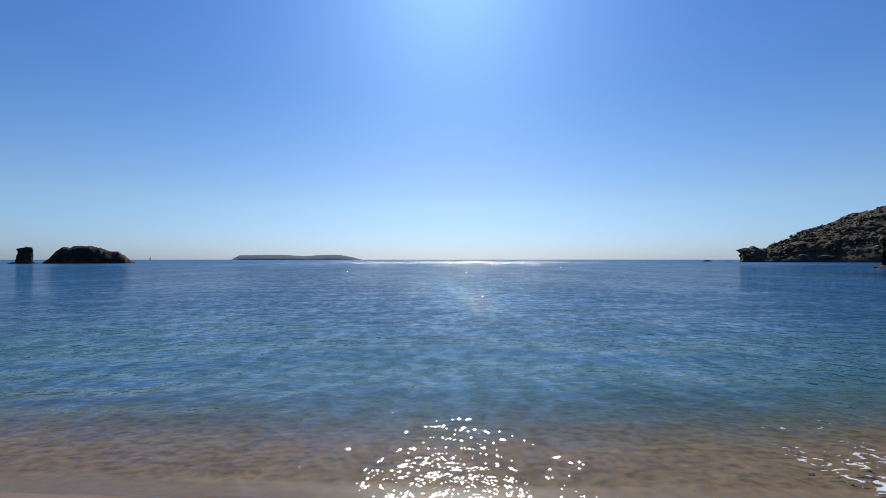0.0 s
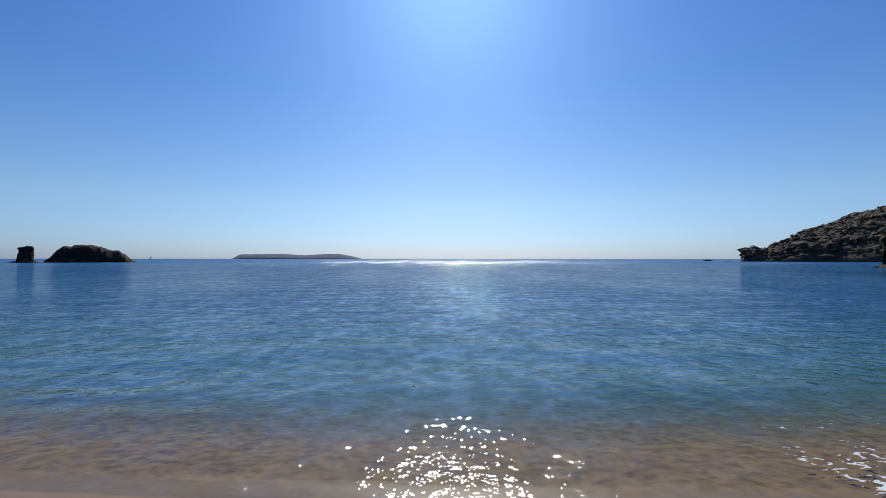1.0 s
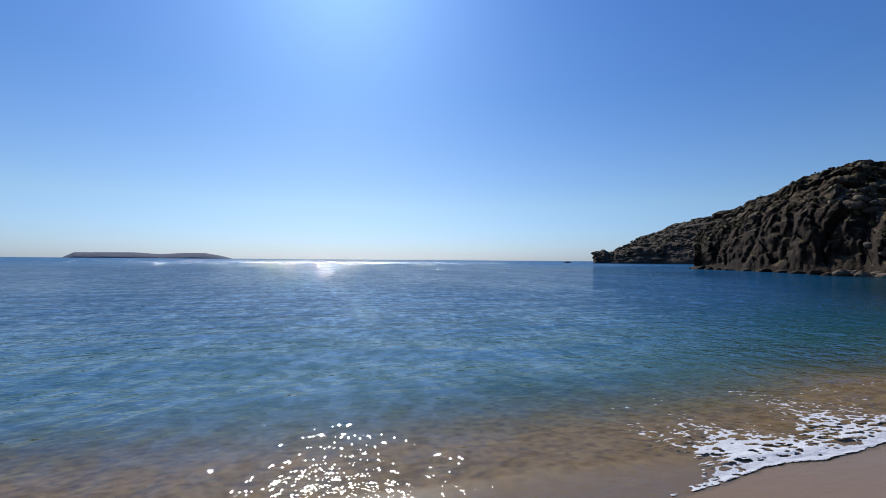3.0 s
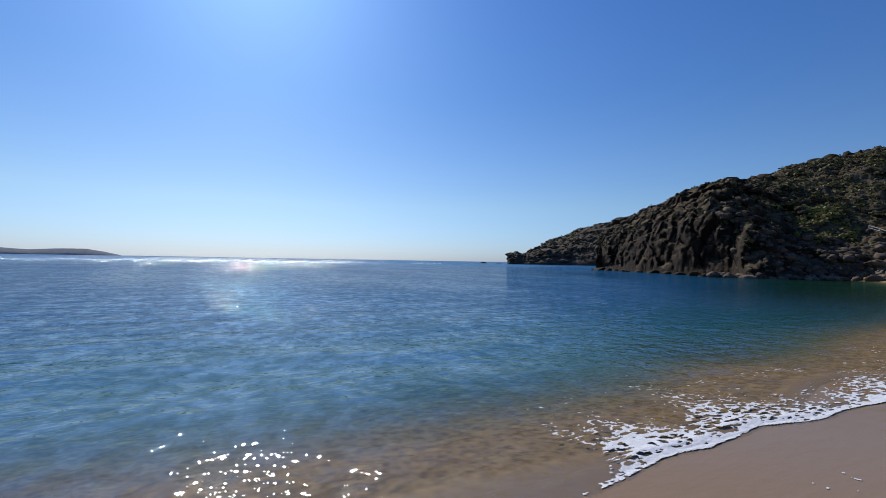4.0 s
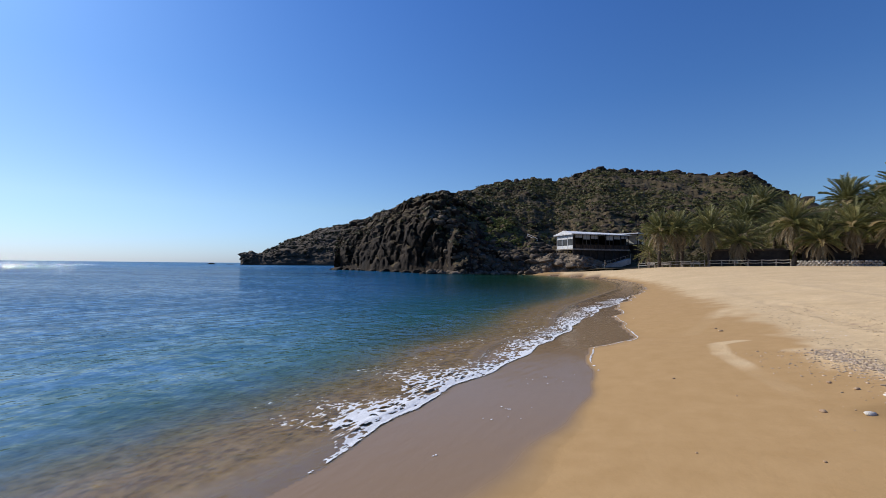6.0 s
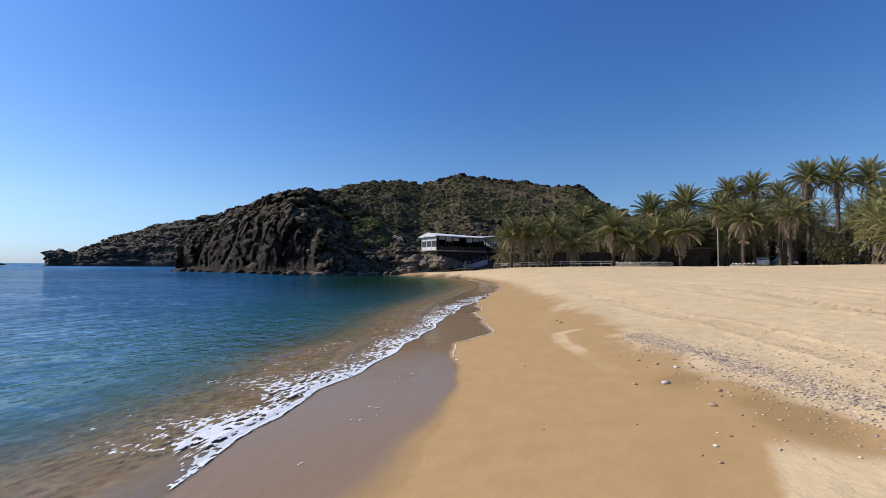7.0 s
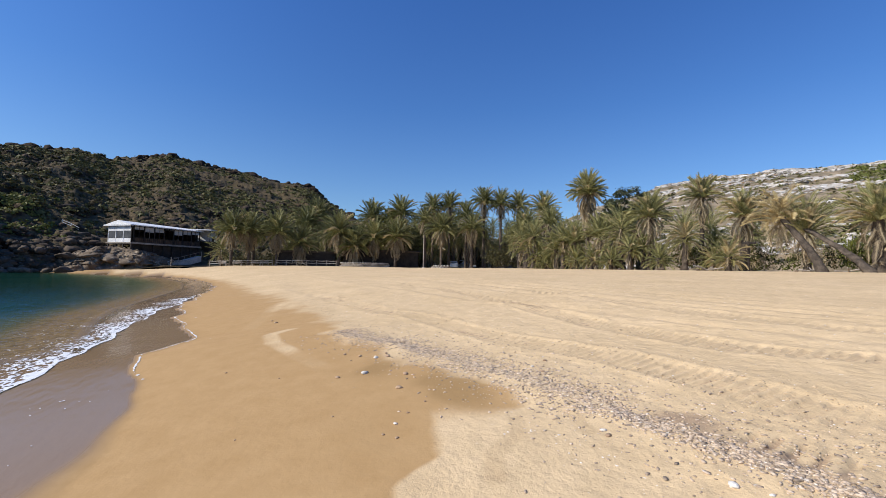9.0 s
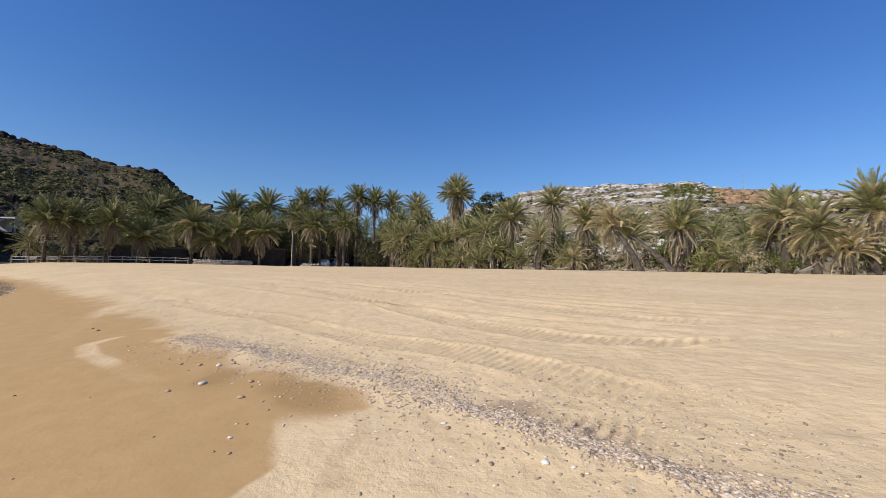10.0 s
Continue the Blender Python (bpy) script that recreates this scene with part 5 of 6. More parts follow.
# moist lumps turned up along the crawler tracks and the churned edge of the gravel
cx = 1.0 + 17 * rng.random(9000) ** 1.3
row = rng.integers(0, 4, cx.size)
cy = np.choose(row, [np.interp(cx, CRAWL_X, CRAWL_Y) + 0.3, np.interp(cx, CRAWL_X, CRAWL_Y) - 0.33, np.interp(cx, SECOND_X, SECOND_Y), np.interp(cx, GRAVEL_X, GRAVEL_Y) - 0.35]) + rng.normal(size=cx.size) * 0.15
CLOD = surface("moist_sand_lumps", (0.36, 0.26, 0.15), (0.56, 0.43, 0.28), 5.0, 0.95, 0.004, each=0.25)
scatter("sand_lumps", BITS, strewn(7000, cx, cy, 0.004, 0.016, 2.6), CLOD, "crumbly lumps of moist sand along the tracks", "sand lumps", False)
sx, sy = 1.0 + 15 * rng.random(3200), -2.0 - 12 * rng.random(3200) ** 1.3
scatter("shell_fragments", [hull_proto(s + 70, 8, (1, 0.8, 0.4)) for s in range(4)], strewn(2600, sx, sy, 0.005, 0.016, 2.2), SHELL, "pale bits of shell and gravel scattered on dry sand", "shells")

STONE = surface("brown_stone", (0.28, 0.175, 0.10), (0.50, 0.35, 0.22), 18.0, 0.8, 0.002)
STONE_MESHES = [boulder_mesh("stone", s + 30, STONE, 2, 0.2, (1.2, 0.9, 0.55)) for s in range(4)]
WHITE_MESHES = [boulder_mesh("stone", s + 40, SHELL, 2, 0.2, (1.3, 0.9, 0.5)) for s in range(2)]


def stone(x, y, size, white=False):
    ob = new("stone", random.choice(WHITE_MESHES if white else STONE_MESHES))
    z = float(lie(np.float64(x), np.float64(y)) + sand_detail(np.float64(x), np.float64(y)))
    ob.matrix_world = pose(x, y, z + size * 0.2, 0, 0, random.uniform(0, 360)) @ Matrix.Diagonal((size, size, size, 1))
    return tagged(ob, "pale white stone lying on the sand" if white else "small brown-grey stone half sunk in sand", "stone", "stones on the beach")


for x, y, size, white in ((6.08, -1.37, 0.052, True), (6.84, -1.70, 0.04, True), (6.79, -1.87, 0.045, False), (6.12, -1.01, 0.035, False), (5.67, -1.83, 0.042, False), (5.16, -1.60, 0.042, False), (2.84, -2.67, 0.028, False), (2.94, -2.71, 0.024, True),
                          (1.89, -2.76, 0.035, True), (1.72, -2.84, 0.016, True), (4.11, -1.27, 0.022, True), (4.68, -0.76, 0.016, False), (7.61, 0.47, 0.02, False), (4.67, 0.14, 0.012, False), (6.71, -0.28, 0.014, False), (7.38, -1.30, 0.03, False), (7.1, -1.5, 0.035, False),
                          (3.94, -1.11, 0.016, False), (3.8, -1.2, 0.02, False), (5.08, -3.62, 0.03, False), (4.3, -1.45, 0.018, False), (4.5, -1.7, 0.016, False), (12.9, -0.3, 0.05, False), (13.3, -0.2, 0.035, False), (7.0, -1.9, 0.03, False), (4.9, -3.3, 0.026, True), (4.6, -3.25, 0.03, False)):
    stone(x, y, size, white)


# ---- built things ----
WHITE = surface("white_paint", (0.66, 0.66, 0.64), (0.82, 0.81, 0.79), 0.8, 0.6, 0.004)
DARKWOOD = surface("dark_timber", (0.022, 0.017, 0.013), (0.06, 0.046, 0.035), 1.5, 0.8, 0.01)
GREYWOOD = surface("weathered_timber", (0.20, 0.17, 0.14), (0.42, 0.37, 0.31), 2.0, 0.85, 0.01)
CONCRETE = surface("pale_concrete", (0.34, 0.33, 0.31), (0.52, 0.50, 0.47), 0.7, 0.85, 0.01)
STONEWALL = surface("dry_stone", (0.30, 0.26, 0.21), (0.58, 0.53, 0.46), 1.4, 0.9, 0.04)
REED = surface("reed_roof", (0.05, 0.04, 0.03), (0.14, 0.11, 0.08), 1.2, 0.95, 0.03)
BLIND = surface("pale_blind", (0.40, 0.38, 0.34), (0.58, 0.55, 0.50), 1.0, 0.5, 0.002)
PANE = surface("grey_window", (0.07, 0.075, 0.08), (0.13, 0.135, 0.14), 0.8, 0.2, 0.001)
BROWNWOOD = surface("brown_boards", (0.055, 0.036, 0.022), (0.12, 0.08, 0.05), 1.5, 0.8, 0.01)
STEEL = surface("galvanised_steel", (0.28, 0.28, 0.28), (0.42, 0.42, 0.41), 2.0, 0.5, 0.003, metal=0.6)
RUBBER = surface("tyre_rubber", (0.015, 0.015, 0.015), (0.03, 0.03, 0.03), 5.0, 0.85, 0.003)


def gloss_paint(name, colour):
    m, nt, bs = nodes_of(name)
    nt.links.new(ramp(nt, noise_node(nt, 1.5), [(0.3, tuple(c * 0.85 for c in colour)), (0.7, colour)]), bs.inputs["Base Color"])
    bs.inputs["Roughness"].default_value = 0.25
    return m


CAR_WHITE, CAR_SILVER = gloss_paint("white_car_paint", (0.75, 0.75, 0.74)), gloss_paint("silver_car_paint", (0.35, 0.36, 0.37))
GLASS = gloss_paint("dark_car_glass", (0.02, 0.025, 0.03))
ROPE = surface("pale_rope", (0.45, 0.40, 0.32), (0.62, 0.57, 0.48), 4.0, 0.9, 0.004)


def block(name, parent, x0, x1, y0, y1, z0, z1, mat, bevel=0.02, label=""):
    bm = bmesh.new()
    bmesh.ops.create_cube(bm, size=1.0)
    for v in bm.verts:
        v.co = Vector(((x0 + x1) / 2 + v.co.x * (x1 - x0), (y0 + y1) / 2 + v.co.y * (y1 - y0), (z0 + z1) / 2 + v.co.z * (z1 - z0)))
    if bevel:
        bmesh.ops.bevel(bm, geom=bm.edges[:], offset=bevel, segments=1, affect="EDGES")
    me = bpy.data.meshes.new(name)
    bm.to_mesh(me)
    bm.free()
    me.materials.append(mat)
    return part(name, me, parent, label)


def bar(name, parent, a, b, radius, mat, sides=7, label=""):
    """A round bar from a to b, a little thinner at its end."""
    a, b = Vector(a), Vector(b)
    q = (b - a).to_track_quat("Z", "Y").to_matrix()
    vs = []
    for p, r in ((a, radius), (a.lerp(b, 0.5), radius * 0.97), (b, radius * 0.9)):
        for j in range(sides):
            an = 2 * math.pi * j / sides
            vs.append(tuple(p + q @ Vector((r * math.cos(an), r * math.sin(an), 0))))
    faces = [tuple(f) for f in grid_faces(3, sides, True)]
    me = bpy.data.meshes.new(name)
    me.from_pydata(vs, [], faces + [tuple(range(sides))[::-1], tuple(range(2 * sides, 3 * sides))])
    me.materials.append(mat)
    return part(name, me, parent, label)


def root_at(name, x, y, z, turn, label, category, group=""):
    ob = new(name)
    ob.matrix_world = pose(x, y, z, 0, 0, turn)
    return tagged(ob, label, category, group)


def tavern():
    t = root_at("tavern", 99.9, 25.1, 5.9, -43.4, "white-roofed timber tavern on a dark raised deck", "restaurant")
    L, D = 14.2, 6.8
    deck = block("deck", t, -0.6, L + 0.3, -0.7, D, -0.28, 0.0, GREYWOOD, 0.03)
    block("deck_edge", deck, -0.65, L + 0.35, -0.78, -0.7, -0.30, 0.02, GREYWOOD, 0.01)
    # roof: a long low sheet, hipped at the sea end, with a scalloped edge
    bm = bmesh.new()
    low, top = 3.35, 4.25
    ring = [(-0.9, -1.0, low), (L + 0.6, -1.0, low), (L + 0.6, D + 0.4, low), (-0.9, D + 0.4, low)]
    v = [bm.verts.new(p) for p in ring] + [bm.verts.new((-0.9, D * 0.42, top)), bm.verts.new((L + 0.6, D * 0.42, top - 0.25))]
    for f in ((0, 1, 5, 4), (2, 3, 4, 5), (3, 0, 4), (1, 2, 5), (3, 2, 1, 0)):
        bm.faces.new([v[i] for i in f])
    me = bpy.data.meshes.new("roof")
    bm.to_mesh(me)
    bm.free()
    me.materials.append(WHITE)
    roof = part("roof", me, t, "white corrugated sheet roof")
    for k in range(30):
        x = -0.9 + (L + 1.5) * k / 30
        block("scallop", roof, x + 0.03, x + (L + 1.5) / 30 - 0.05, -1.06, -1.0, low - 0.16 + 0.05 * (k % 2), low + 0.06, WHITE, 0.015)
    for k in range(14):
        y = -1.0 + (D + 1.4) * k / 14
        block("scallop", roof, -0.96, -0.9, y + 0.03, y + (D + 1.4) / 14 - 0.05, low - 0.22, low + 0.08, WHITE, 0.015)
    for k in range(8):
        x = k * L / 7
        block("post", t, x - 0.09, x + 0.09, -0.62, -0.44, 0, low, DARKWOOD)
        block("stilt", t, x - 0.14, x + 0.14, -0.5, -0.22, -4.2, -0.28, DARKWOOD)
        if k < 7:
            w = L / 7
            block("rail", t, x + 0.1, x + w - 0.1, -0.57, -0.49, 0.92, 1.0, DARKWOOD, 0.01)
            for j in range(5):
                xx = x + 0.25 + j * (w - 0.4) / 4
                block("baluster", t, xx - 0.03, xx + 0.03, -0.56, -0.50, 0.0, 0.92, DARKWOOD, 0)
            block("parapet", t, x + 0.1, x + w - 0.1, -0.49, -0.45, 0.05, 0.9, BROWNWOOD, 0.005, "brown boarded parapet")
            if k != 3:
                block("blind", t, x + 0.12, x + w - 0.12, -0.50, -0.47, (2.5, 2.15, 2.3, 0, 2.1, 2.35, 2.5)[k], low - 0.25, BLIND, 0.005, "pale roll-down blind")
            block("window_bar", t, x + w / 2 - 0.03, x + w / 2 + 0.03, -0.55, -0.49, 1.0, low - 0.1, GREYWOOD if k in (1, 4) else DARKWOOD, 0)
    for k in range(4):
        y = -0.5 + k * (D) / 3
        block("post", t, -0.5, -0.36, y - 0.08, y + 0.08, 0, low, WHITE if k else DARKWOOD)
        block("stilt", t, -0.5, -0.24, y - 0.12, y + 0.12, -3.6, -0.28, DARKWOOD)
        if k < 3:
            block("side_panel", t, -0.46, -0.40, y + 0.1, y + D / 3 - 0.1, 0.0, 0.75, WHITE, 0.005, "white lower wall panel")
            win = block("window", t, -0.45, -0.41, y + 0.12, y + D / 3 - 0.12, 0.8, 2.2, PANE, 0.005, "grey window pane")
            block("window_frame", win, -0.47, -0.39, y + 0.1, y + D / 3 - 0.1, 2.2, low - 0.05, WHITE, 0.01, "white panel above the window")
    block("back_wall", t, -0.3, L, D - 0.25, D, 0, low, DARKWOOD)
    block("end_wall", t, L - 0.2, L, 0, D, 0, low, DARKWOOD)
    block("under_wall", t, 0.4, L, -0.15, 0.15, -4.2, -0.28, DARKWOOD, 0.02, "dark wall below the deck")
    for k in range(5):
        x = 1.5 + k * 2.8
        table = block("table", t, x - 0.5, x + 0.5, 0.9, 1.8, 0.70, 0.75, GREYWOOD, 0.01)
        block("table_leg", table, x - 0.06, x + 0.06, 1.29, 1.41, 0, 0.70, DARKWOOD, 0)
    return t


tavern()


def kiosk():
    k = root_at("kiosk", *polar(83.6, 114), 6.4, -20, "small white-walled kiosk with a flat roof", "kiosk")
    block("wall", k, -0.9, 2.0, 0, 3.4, 0.9, 3.2, WHITE, 0.03)
    # lower wall darkened by colour so it seems hidden behind the palms
    block("base", k, -0.9, 2.0, 0.05, 3.4, -3.8, 0.9, DARKWOOD, 0.03, "lower wall coloured dark to pass as hidden")
    block("opening", k, -0.6, 0.6, -0.03, 0.05, 0.6, 2.1, GLASS, 0.01, "dark window")
    roof = block("roof", k, -3.6, 3.2, -1.2, 3.8, 3.2, 3.42, WHITE, 0.03, "flat white roof slab")
    block("roof_edge", roof, -3.7, 3.3, -1.3, -1.2, 3.14, 3.46, WHITE, 0.01)
    for x in (-3.4, 0.4, 3.0):
        block("post", k, x - 0.07, x + 0.07, -1.1, -0.96, -3.4, 3.2, DARKWOOD, 0.01)


kiosk()


def boat_ramp():
    a, b = Vector((*polar(79.5, 104), 2.0)), Vector((*polar(82.3, 106), 3.75))
    r = root_at("ramp", 0, 0, 0, 0, "pale concrete ramp from the sand up to the tavern", "ramp")
    side = (b - a).cross(Vector((0, 0, 1))).normalized() * 1.1
    vs = [a - side, a + side, b + side, b - side]
    low = [v - Vector((0, 0, 1.2)) for v in vs]
    me = bpy.data.meshes.new("slab")
    me.from_pydata([tuple(v) for v in vs + low], [], [(0, 1, 2, 3), (4, 7, 6, 5), (0, 4, 5, 1), (1, 5, 6, 2), (2, 6, 7, 3), (3, 7, 4, 0)])
    me.materials.append(CONCRETE)
    part("slab", me, r)
    for k in range(6):
        p = a.lerp(b, k / 5) + side * 0.95
        bar("post", r, p, p + Vector((0, 0, 0.95)), 0.05, GREYWOOD)
    bar("handrail", r, a + side * 0.95 + Vector((0, 0, 0.9)), b + side * 0.95 + Vector((0, 0, 0.9)), 0.04, GREYWOOD)


boat_ramp()


def stone_wall(points, height, label):
    """A low wall of laid stones between the given points."""
    w = root_at("stone_wall", points[0][0], points[0][1], 0, 0, label, "wall")
    o = Vector((points[0][0], points[0][1], 0))
    protos = [boulder_mesh("stone", s + 60, STONEWALL, 1, 0.16, (1.25, 0.9, 0.75)) for s in range(4)]
    for (x0, y0, z0), (x1, y1, z1) in zip(points, points[1:]):
        a, b = Vector((x0, y0, z0)), Vector((x1, y1, z1))
        n = max(2, int((b - a).length / 0.42))
        turn = math.degrees(math.atan2(b.y - a.y, b.x - a.x))
        for c in range(int(height / 0.26)):
            for k in range(n):
                ob = part("stone", random.choice(protos), w)
                p = a.lerp(b, (k + 0.5 * (c % 2) + random.uniform(-0.1, 0.1)) / n) - o
                ob.matrix_basis = pose(p.x, p.y, p.z + 0.12 + c * 0.26, random.uniform(-8, 8), random.uniform(-8, 8), turn + random.uniform(-12, 12)) @ Matrix.Scale(random.uniform(0.21, 0.27), 4)
    return w


def at(az, d, dz=0.0):
    x, y = polar(az, d)
    return x, y, float(lie(x, y)) + dz


stone_wall([at(98.4, 79), at(100.5, 77.5), at(102.5, 77.5), at(104.6, 78.5)], 0.8, "low wall of pale stones round a clump of palms")
stone_wall([at(110.2, 73.5), at(111.2, 72.6), at(112.4, 73.2)], 0.55, "low ring of pale stones round a palm")
stone_wall([(*polar(76.5, 101), 1.2), (*polar(79.5, 103), 1.4), (*polar(82, 105), 2.2)], 1.05, "rough stone retaining wall below the tavern")


def fence(a0, a1, d0, d1, label):
    f = root_at("beach_fence", 0, 0, 0, 0, label, "fence", "rope fences along the palms")
    n = int(abs(a1 - a0) / 1.25) + 1
    tops = []
    for k in range(n + 1):
        t = k / n
        x, y, z = at(a0 + (a1 - a0) * t, d0 + (d1 - d0) * t)
        lean = random.uniform(-0.06, 0.06)
        bar("post", f, (x, y, z - 0.2), (x + lean, y + lean, z + 1.0), 0.075, GREYWOOD)
        tops.append(Vector((x + lean, y + lean, z)))
    for a, b in zip(tops, tops[1:]):
        for h in (0.9, 0.5):
            m = a.lerp(b, 0.5) + Vector((0, 0, h - 0.06))
            ua, ub = a + Vector((0, 0, h)), b + Vector((0, 0, h))
            bar("rail", f, ua, m, 0.045, ROPE)
            bar("rail", f, m, ub, 0.045, ROPE)


fence(83.4, 90.2, 84, 80, "fence of weathered posts and pale rails")
fence(90.6, 97.8, 80, 78, "fence of weathered posts and pale rails")


def shelter(az0, az1, d, h, depth):
    a, b = Vector(at(az0, d)), Vector(at(az1, d))
    turn = math.degrees(math.atan2(b.y - a.y, b.x - a.x))
    n = (b - a).length
    s = root_at("beach_shelter", a.x, a.y, a.z, turn, "dark open shelter with a flat reed roof under the palms", "shelter")
    roof = block("roof", s, -0.4, n + 0.4, -0.4, depth, h, h + 0.28, REED, 0.06)
    for k in range(int(n / 0.8)):
        block("batten", roof, k * 0.8, k * 0.8 + 0.09, -0.52, -0.4, h - 0.06, h + 0.3, DARKWOOD, 0.01)
    for k in range(7):
        x = n * k / 6
        bar("post", s, (x, 0, 0), (x, 0, h), 0.09, DARKWOOD)
        bar("post", s, (x, depth - 0.5, 0), (x, depth - 0.5, h), 0.09, DARKWOOD)
    block("back_wall", s, 0, n, depth - 0.3, depth - 0.1, 0, h, DARKWOOD)
    for x in (0, n - 0.15):
        block("end_wall", s, x, x + 0.15, 0.2, depth - 0.3, 0, h, DARKWOOD)
    block("counter", s, n * 0.2, n * 0.8, depth * 0.5, depth * 0.5 + 0.6, 0, 1.05, DARKWOOD, 0.03)
    return s


shelter(97.5, 91.0, 86, 2.7, 4.5)
shelter(108.0, 99.0, 85, 2.8, 5.0)


def bench(az, d, turn):
    b = root_at("wooden_bench", *at(az, d), turn, "pale weathered wooden bench behind the fence", "bench", "benches behind the fence")
    for k in range(3):
        block("seat_slat", b, -0.7, 0.7, -0.2 + k * 0.14, -0.08 + k * 0.14, 0.42, 0.46, GREYWOOD, 0.01)
    for x in (-0.6, 0.6):
        block("leg", b, x - 0.05, x + 0.05, -0.18, 0.18, 0, 0.42, GREYWOOD, 0.01)
    block("backrest", b, -0.7, 0.7, 0.2, 0.24, 0.55, 0.85, GREYWOOD, 0.01)


for az in (84.8, 86.3, 88.4, 89.3, 91.4, 92.6, 94.4, 96.0):
    bench(az, 83 + random.uniform(0, 1.5), random.uniform(60, 110))


def lamp_pole(az, d, h, label):
    p = root_at("lamp_pole", *at(az, d), 0, label, "pole")
    bar("pole", p, (0, 0, -0.3), (0.06, 0, h), 0.085, GREYWOOD, 9)
    block("cap", p, -0.1, 0.16, -0.1, 0.1, h, h + 0.12, STEEL, 0.02)
    block("base", p, -0.2, 0.2, -0.2, 0.2, -0.1, 0.12, CONCRETE, 0.03)


lamp_pole(109.0, 74, 5.7, "tall bare grey pole standing at the sand's edge")
lamp_pole(79.6, 100, 2.2, "short pale lamp post near the ramp")


def signpost(az, d):
    p = root_at("signpost", *at(az, d), -az, "dark post with a small crosspiece at its top", "sign")
    bar("post", p, (0, 0, -0.2), (0, 0, 2.35), 0.09, DARKWOOD, 8)
    block("crosspiece", p, -0.4, 0.5, -0.05, 0.05, 2.15, 2.33, DARKWOOD, 0.02)


signpost(146.6, 42)
mast = root_at("antenna_mast", *polar(162.6, 150), 26.0, 0, "thin mast on top of the hill", "mast")
bar("pole", mast, (0, 0, 0), (0, 0, 6.8), 0.09, STEEL)
bar("crossbar", mast, (-0.5, 0, 6.2), (0.5, 0, 6.2), 0.04, STEEL)


def hand_railing(points, label):
    r = root_at("path_railing", 0, 0, 0, 0, label, "railing")
    for p, q in zip(points, points[1:]):
        p, q = Vector(p), Vector(q)
        bar("post", r, p, p + Vector((0, 0, 1.0)), 0.06, WHITE)
        for h in (0.95, 0.5):
            bar("rail", r, p + Vector((0, 0, h)), q + Vector((0, 0, h)), 0.05, WHITE)


hand_railing([(*polar(70.2, 118), 9.4), (*polar(70.9, 117), 8.7), (*polar(71.5, 116), 7.9)], "short white railing beside the hill path")


def car(az, d, turn, paint, label, tall=0.0, length=4.2):
    c = root_at("parked_car", *at(az, d), turn, label, "car", "cars parked behind the palms")
    hw = 0.86
    prof = [(0, 0.35), (0.02, 0.75), (0.25, 0.86), (1.05, 0.95), (1.55, 1.42 + tall), (2.0, 1.5 + tall), (length - 0.95, 1.48 + tall), (length - 0.3, 0.98 + tall * 0.9), (length - 0.02, 0.9), (length, 0.35)]
    vs = []
    for side in (-1, 1):
        for x, z in prof:
            vs.append((x - length / 2, side * (hw - (0.18 if z > 1.1 else 0)), z))
    n = len(prof)
    faces = [(k, k + 1, n + k + 1, n + k) for k in range(n - 1)] + [tuple(range(n))[::-1], tuple(range(n, 2 * n)), (0, n, 2 * n - 1, n - 1)]
    me = bpy.data.meshes.new("body")
    me.from_pydata(vs, [], faces)
    me.materials.append(paint)
    body = part("body", me, c)
    bm = bmesh.new()
    for side in (-1, 1):
        q = [bm.verts.new((x - length / 2, side * (hw - 0.10 if z < 1.2 else hw - 0.165), z)) for x, z in ((1.25, 1.0), (1.62, 1.36 + tall), (length - 1.0, 1.36 + tall), (length - 0.55, 1.0))]
        bm.faces.new(q if side > 0 else q[::-1])
    me = bpy.data.meshes.new("side_window")
    bm.to_mesh(me)
    bm.free()
    me.materials.append(GLASS)
    part("side_window", me, body)
    block("windscreen", body, 1.22 - length / 2, 1.36 - length / 2, -0.62, 0.62, 1.02, 1.32 + tall, GLASS, 0.02)
    block("rear_window", body, length / 2 - 0.62, length / 2 - 0.5, -0.6, 0.6, 1.02, 1.3 + tall, GLASS, 0.02)
    for x in (0.75, length - 0.8):
        for side in (-1, 1):
            w = bar("wheel", c, (x - length / 2, side * 0.7, 0.32), (x - length / 2, side * 0.9, 0.32), 0.32, RUBBER, 16)
            bar("rim", w, (x - length / 2, side * 0.89, 0.32), (x - length / 2, side * 0.915, 0.32), 0.19, STEEL, 12)
    for side in (-1, 1):
        block("headlight", c, -length / 2 - 0.02, -length / 2 + 0.1, side * 0.62 - 0.14, side * 0.62 + 0.14, 0.6, 0.74, WHITE, 0.02)
    block("bumper", c, -length / 2 - 0.06, -length / 2 + 0.08, -0.82, 0.82, 0.3, 0.5, RUBBER, 0.04)


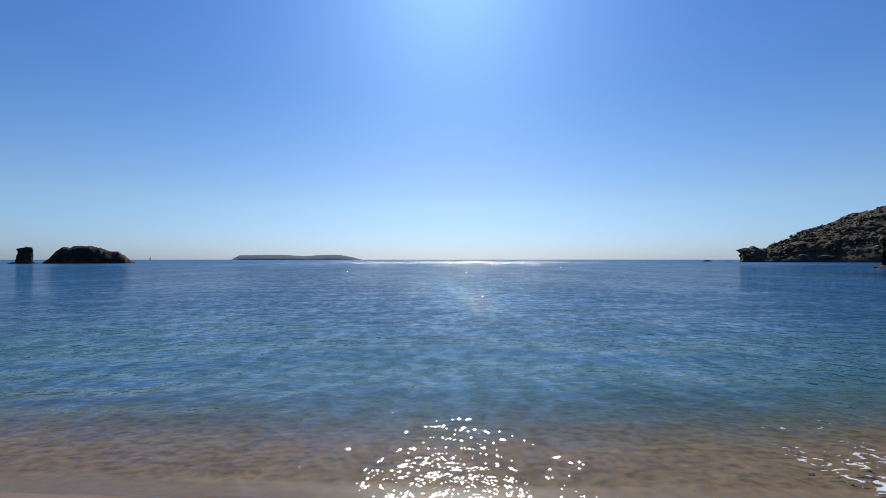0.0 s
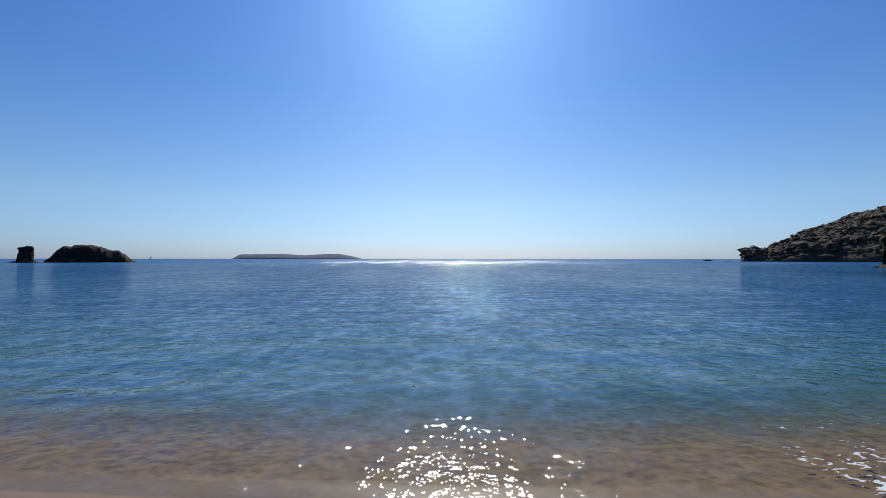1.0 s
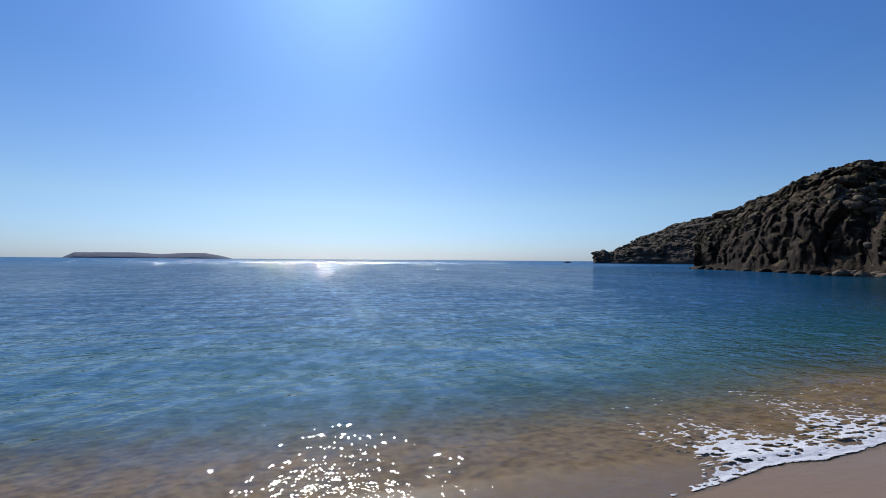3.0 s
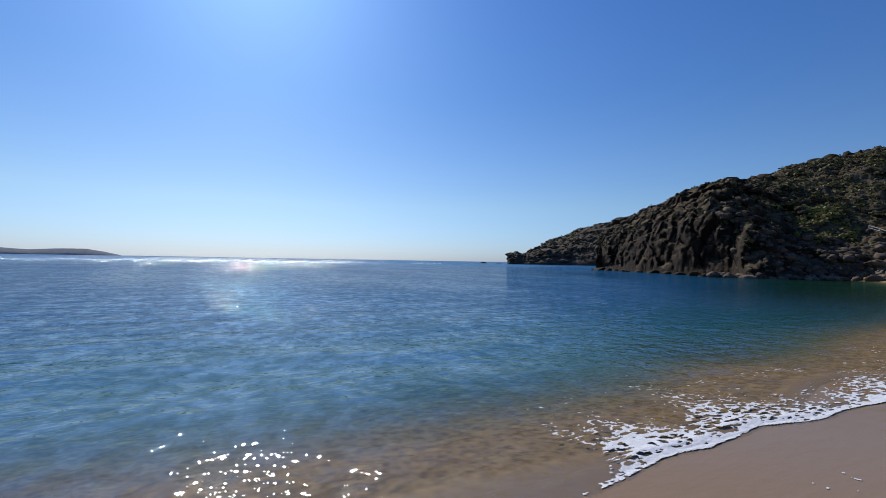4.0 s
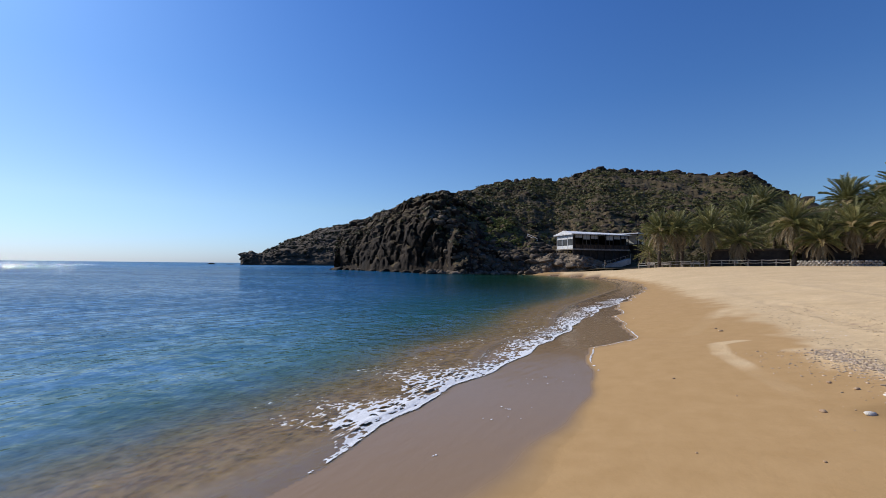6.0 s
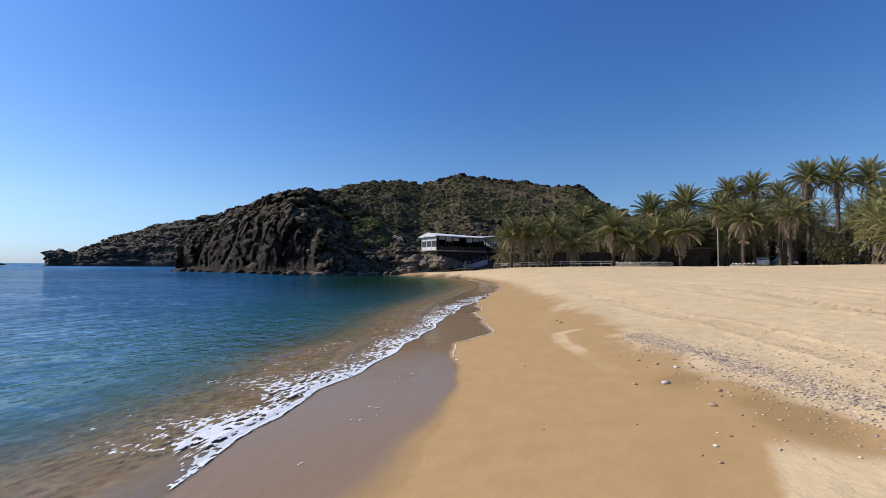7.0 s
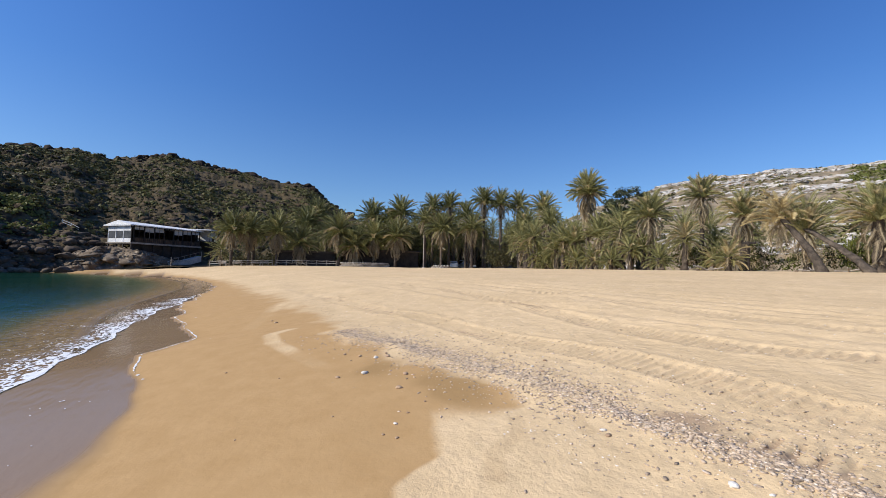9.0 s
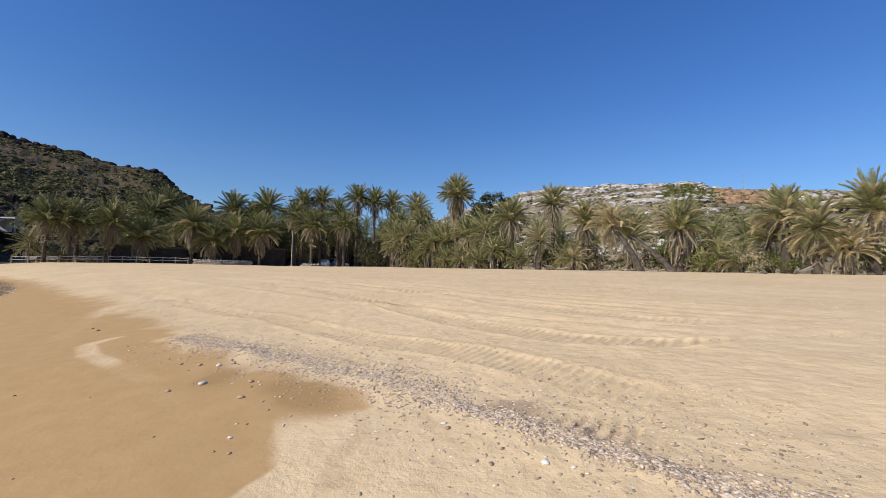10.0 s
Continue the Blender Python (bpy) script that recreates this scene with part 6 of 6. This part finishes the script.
car(109.9, 87, 20, CAR_SILVER, "silver car parked in the shade of the palms")
car(112.9, 86, 160, CAR_WHITE, "white car parked between the palm trunks")
car(114.6, 88, 10, CAR_WHITE, "white van parked between the palm trunks", 0.35, 4.6)
car(111.9, 92, 40, CAR_SILVER, "grey car parked deep under the palms")


def sail_boat(az, d):
    x, y = polar(az, d)
    b = root_at("sailing_boat", x, y, 0, 30, "tiny white sailing boat far out at sea", "boat")
    bm = bmesh.new()
    for k, (px, w, z) in enumerate(((-4.5, 0.9, 1.0), (-2, 1.5, 0.9), (1.5, 1.4, 1.0), (5.0, 0.1, 1.3))):
        for sy in (-1, 1):
            bm.verts.new((px, sy * w, z))
            bm.verts.new((px, sy * w * 0.4, -0.3))
    bmesh.ops.convex_hull(bm, input=bm.verts[:])
    me = bpy.data.meshes.new("hull")
    bm.to_mesh(me)
    bm.free()
    me.materials.append(WHITE)
    part("hull", me, b)
    bar("mast", b, (0.5, 0, 0.8), (0.5, 0, 11), 0.12, STEEL)
    me = bpy.data.meshes.new("sail")
    me.from_pydata([(0.4, 0.05, 1.8), (-4.2, 0.3, 2.0), (0.4, 0.05, 10.6), (-1.6, 0.45, 5.0)], [], [(0, 1, 3), (0, 3, 2)])
    me.materials.append(WHITE)
    part("sail", me, b)


sail_boat(-33.9, 1500)
for az, d, k in ((133.6, 43.5, 0.16), (134.2, 43, 0.12), (138.2, 41, 0.3), (142.5, 40.5, 0.25), (141.8, 41, 0.18), (121.7, 58, 0.4), (122.2, 57, 0.28), (151.4, 38, 0.2), (150.6, 38.5, 0.14)):
    ob = boulder(az, d, k, at(az, d)[2] + k * 0.2)
    ob["label"], ob["group"] = "pale stone lying where the sand meets the palms", "stones under the palms"


def driftwood(az, d, n):
    x, y, z = at(az, d)
    w = root_at("driftwood", x, y, z, random.uniform(0, 360), "pale dry branch lying on the sand", "branch")
    for k in range(n):
        a, l = random.uniform(0, 6.28), random.uniform(0.4, 1.2)
        bar("branch", w, (0, 0, 0.05), (l * math.cos(a), l * math.sin(a), random.uniform(0.05, 0.5)), 0.045, GREYWOOD, 6)


for az, d in ((142.8, 40), (151.8, 37), (164.8, 31.5), (167.0, 31), (154.5, 37)):
    driftwood(az, d, 5)
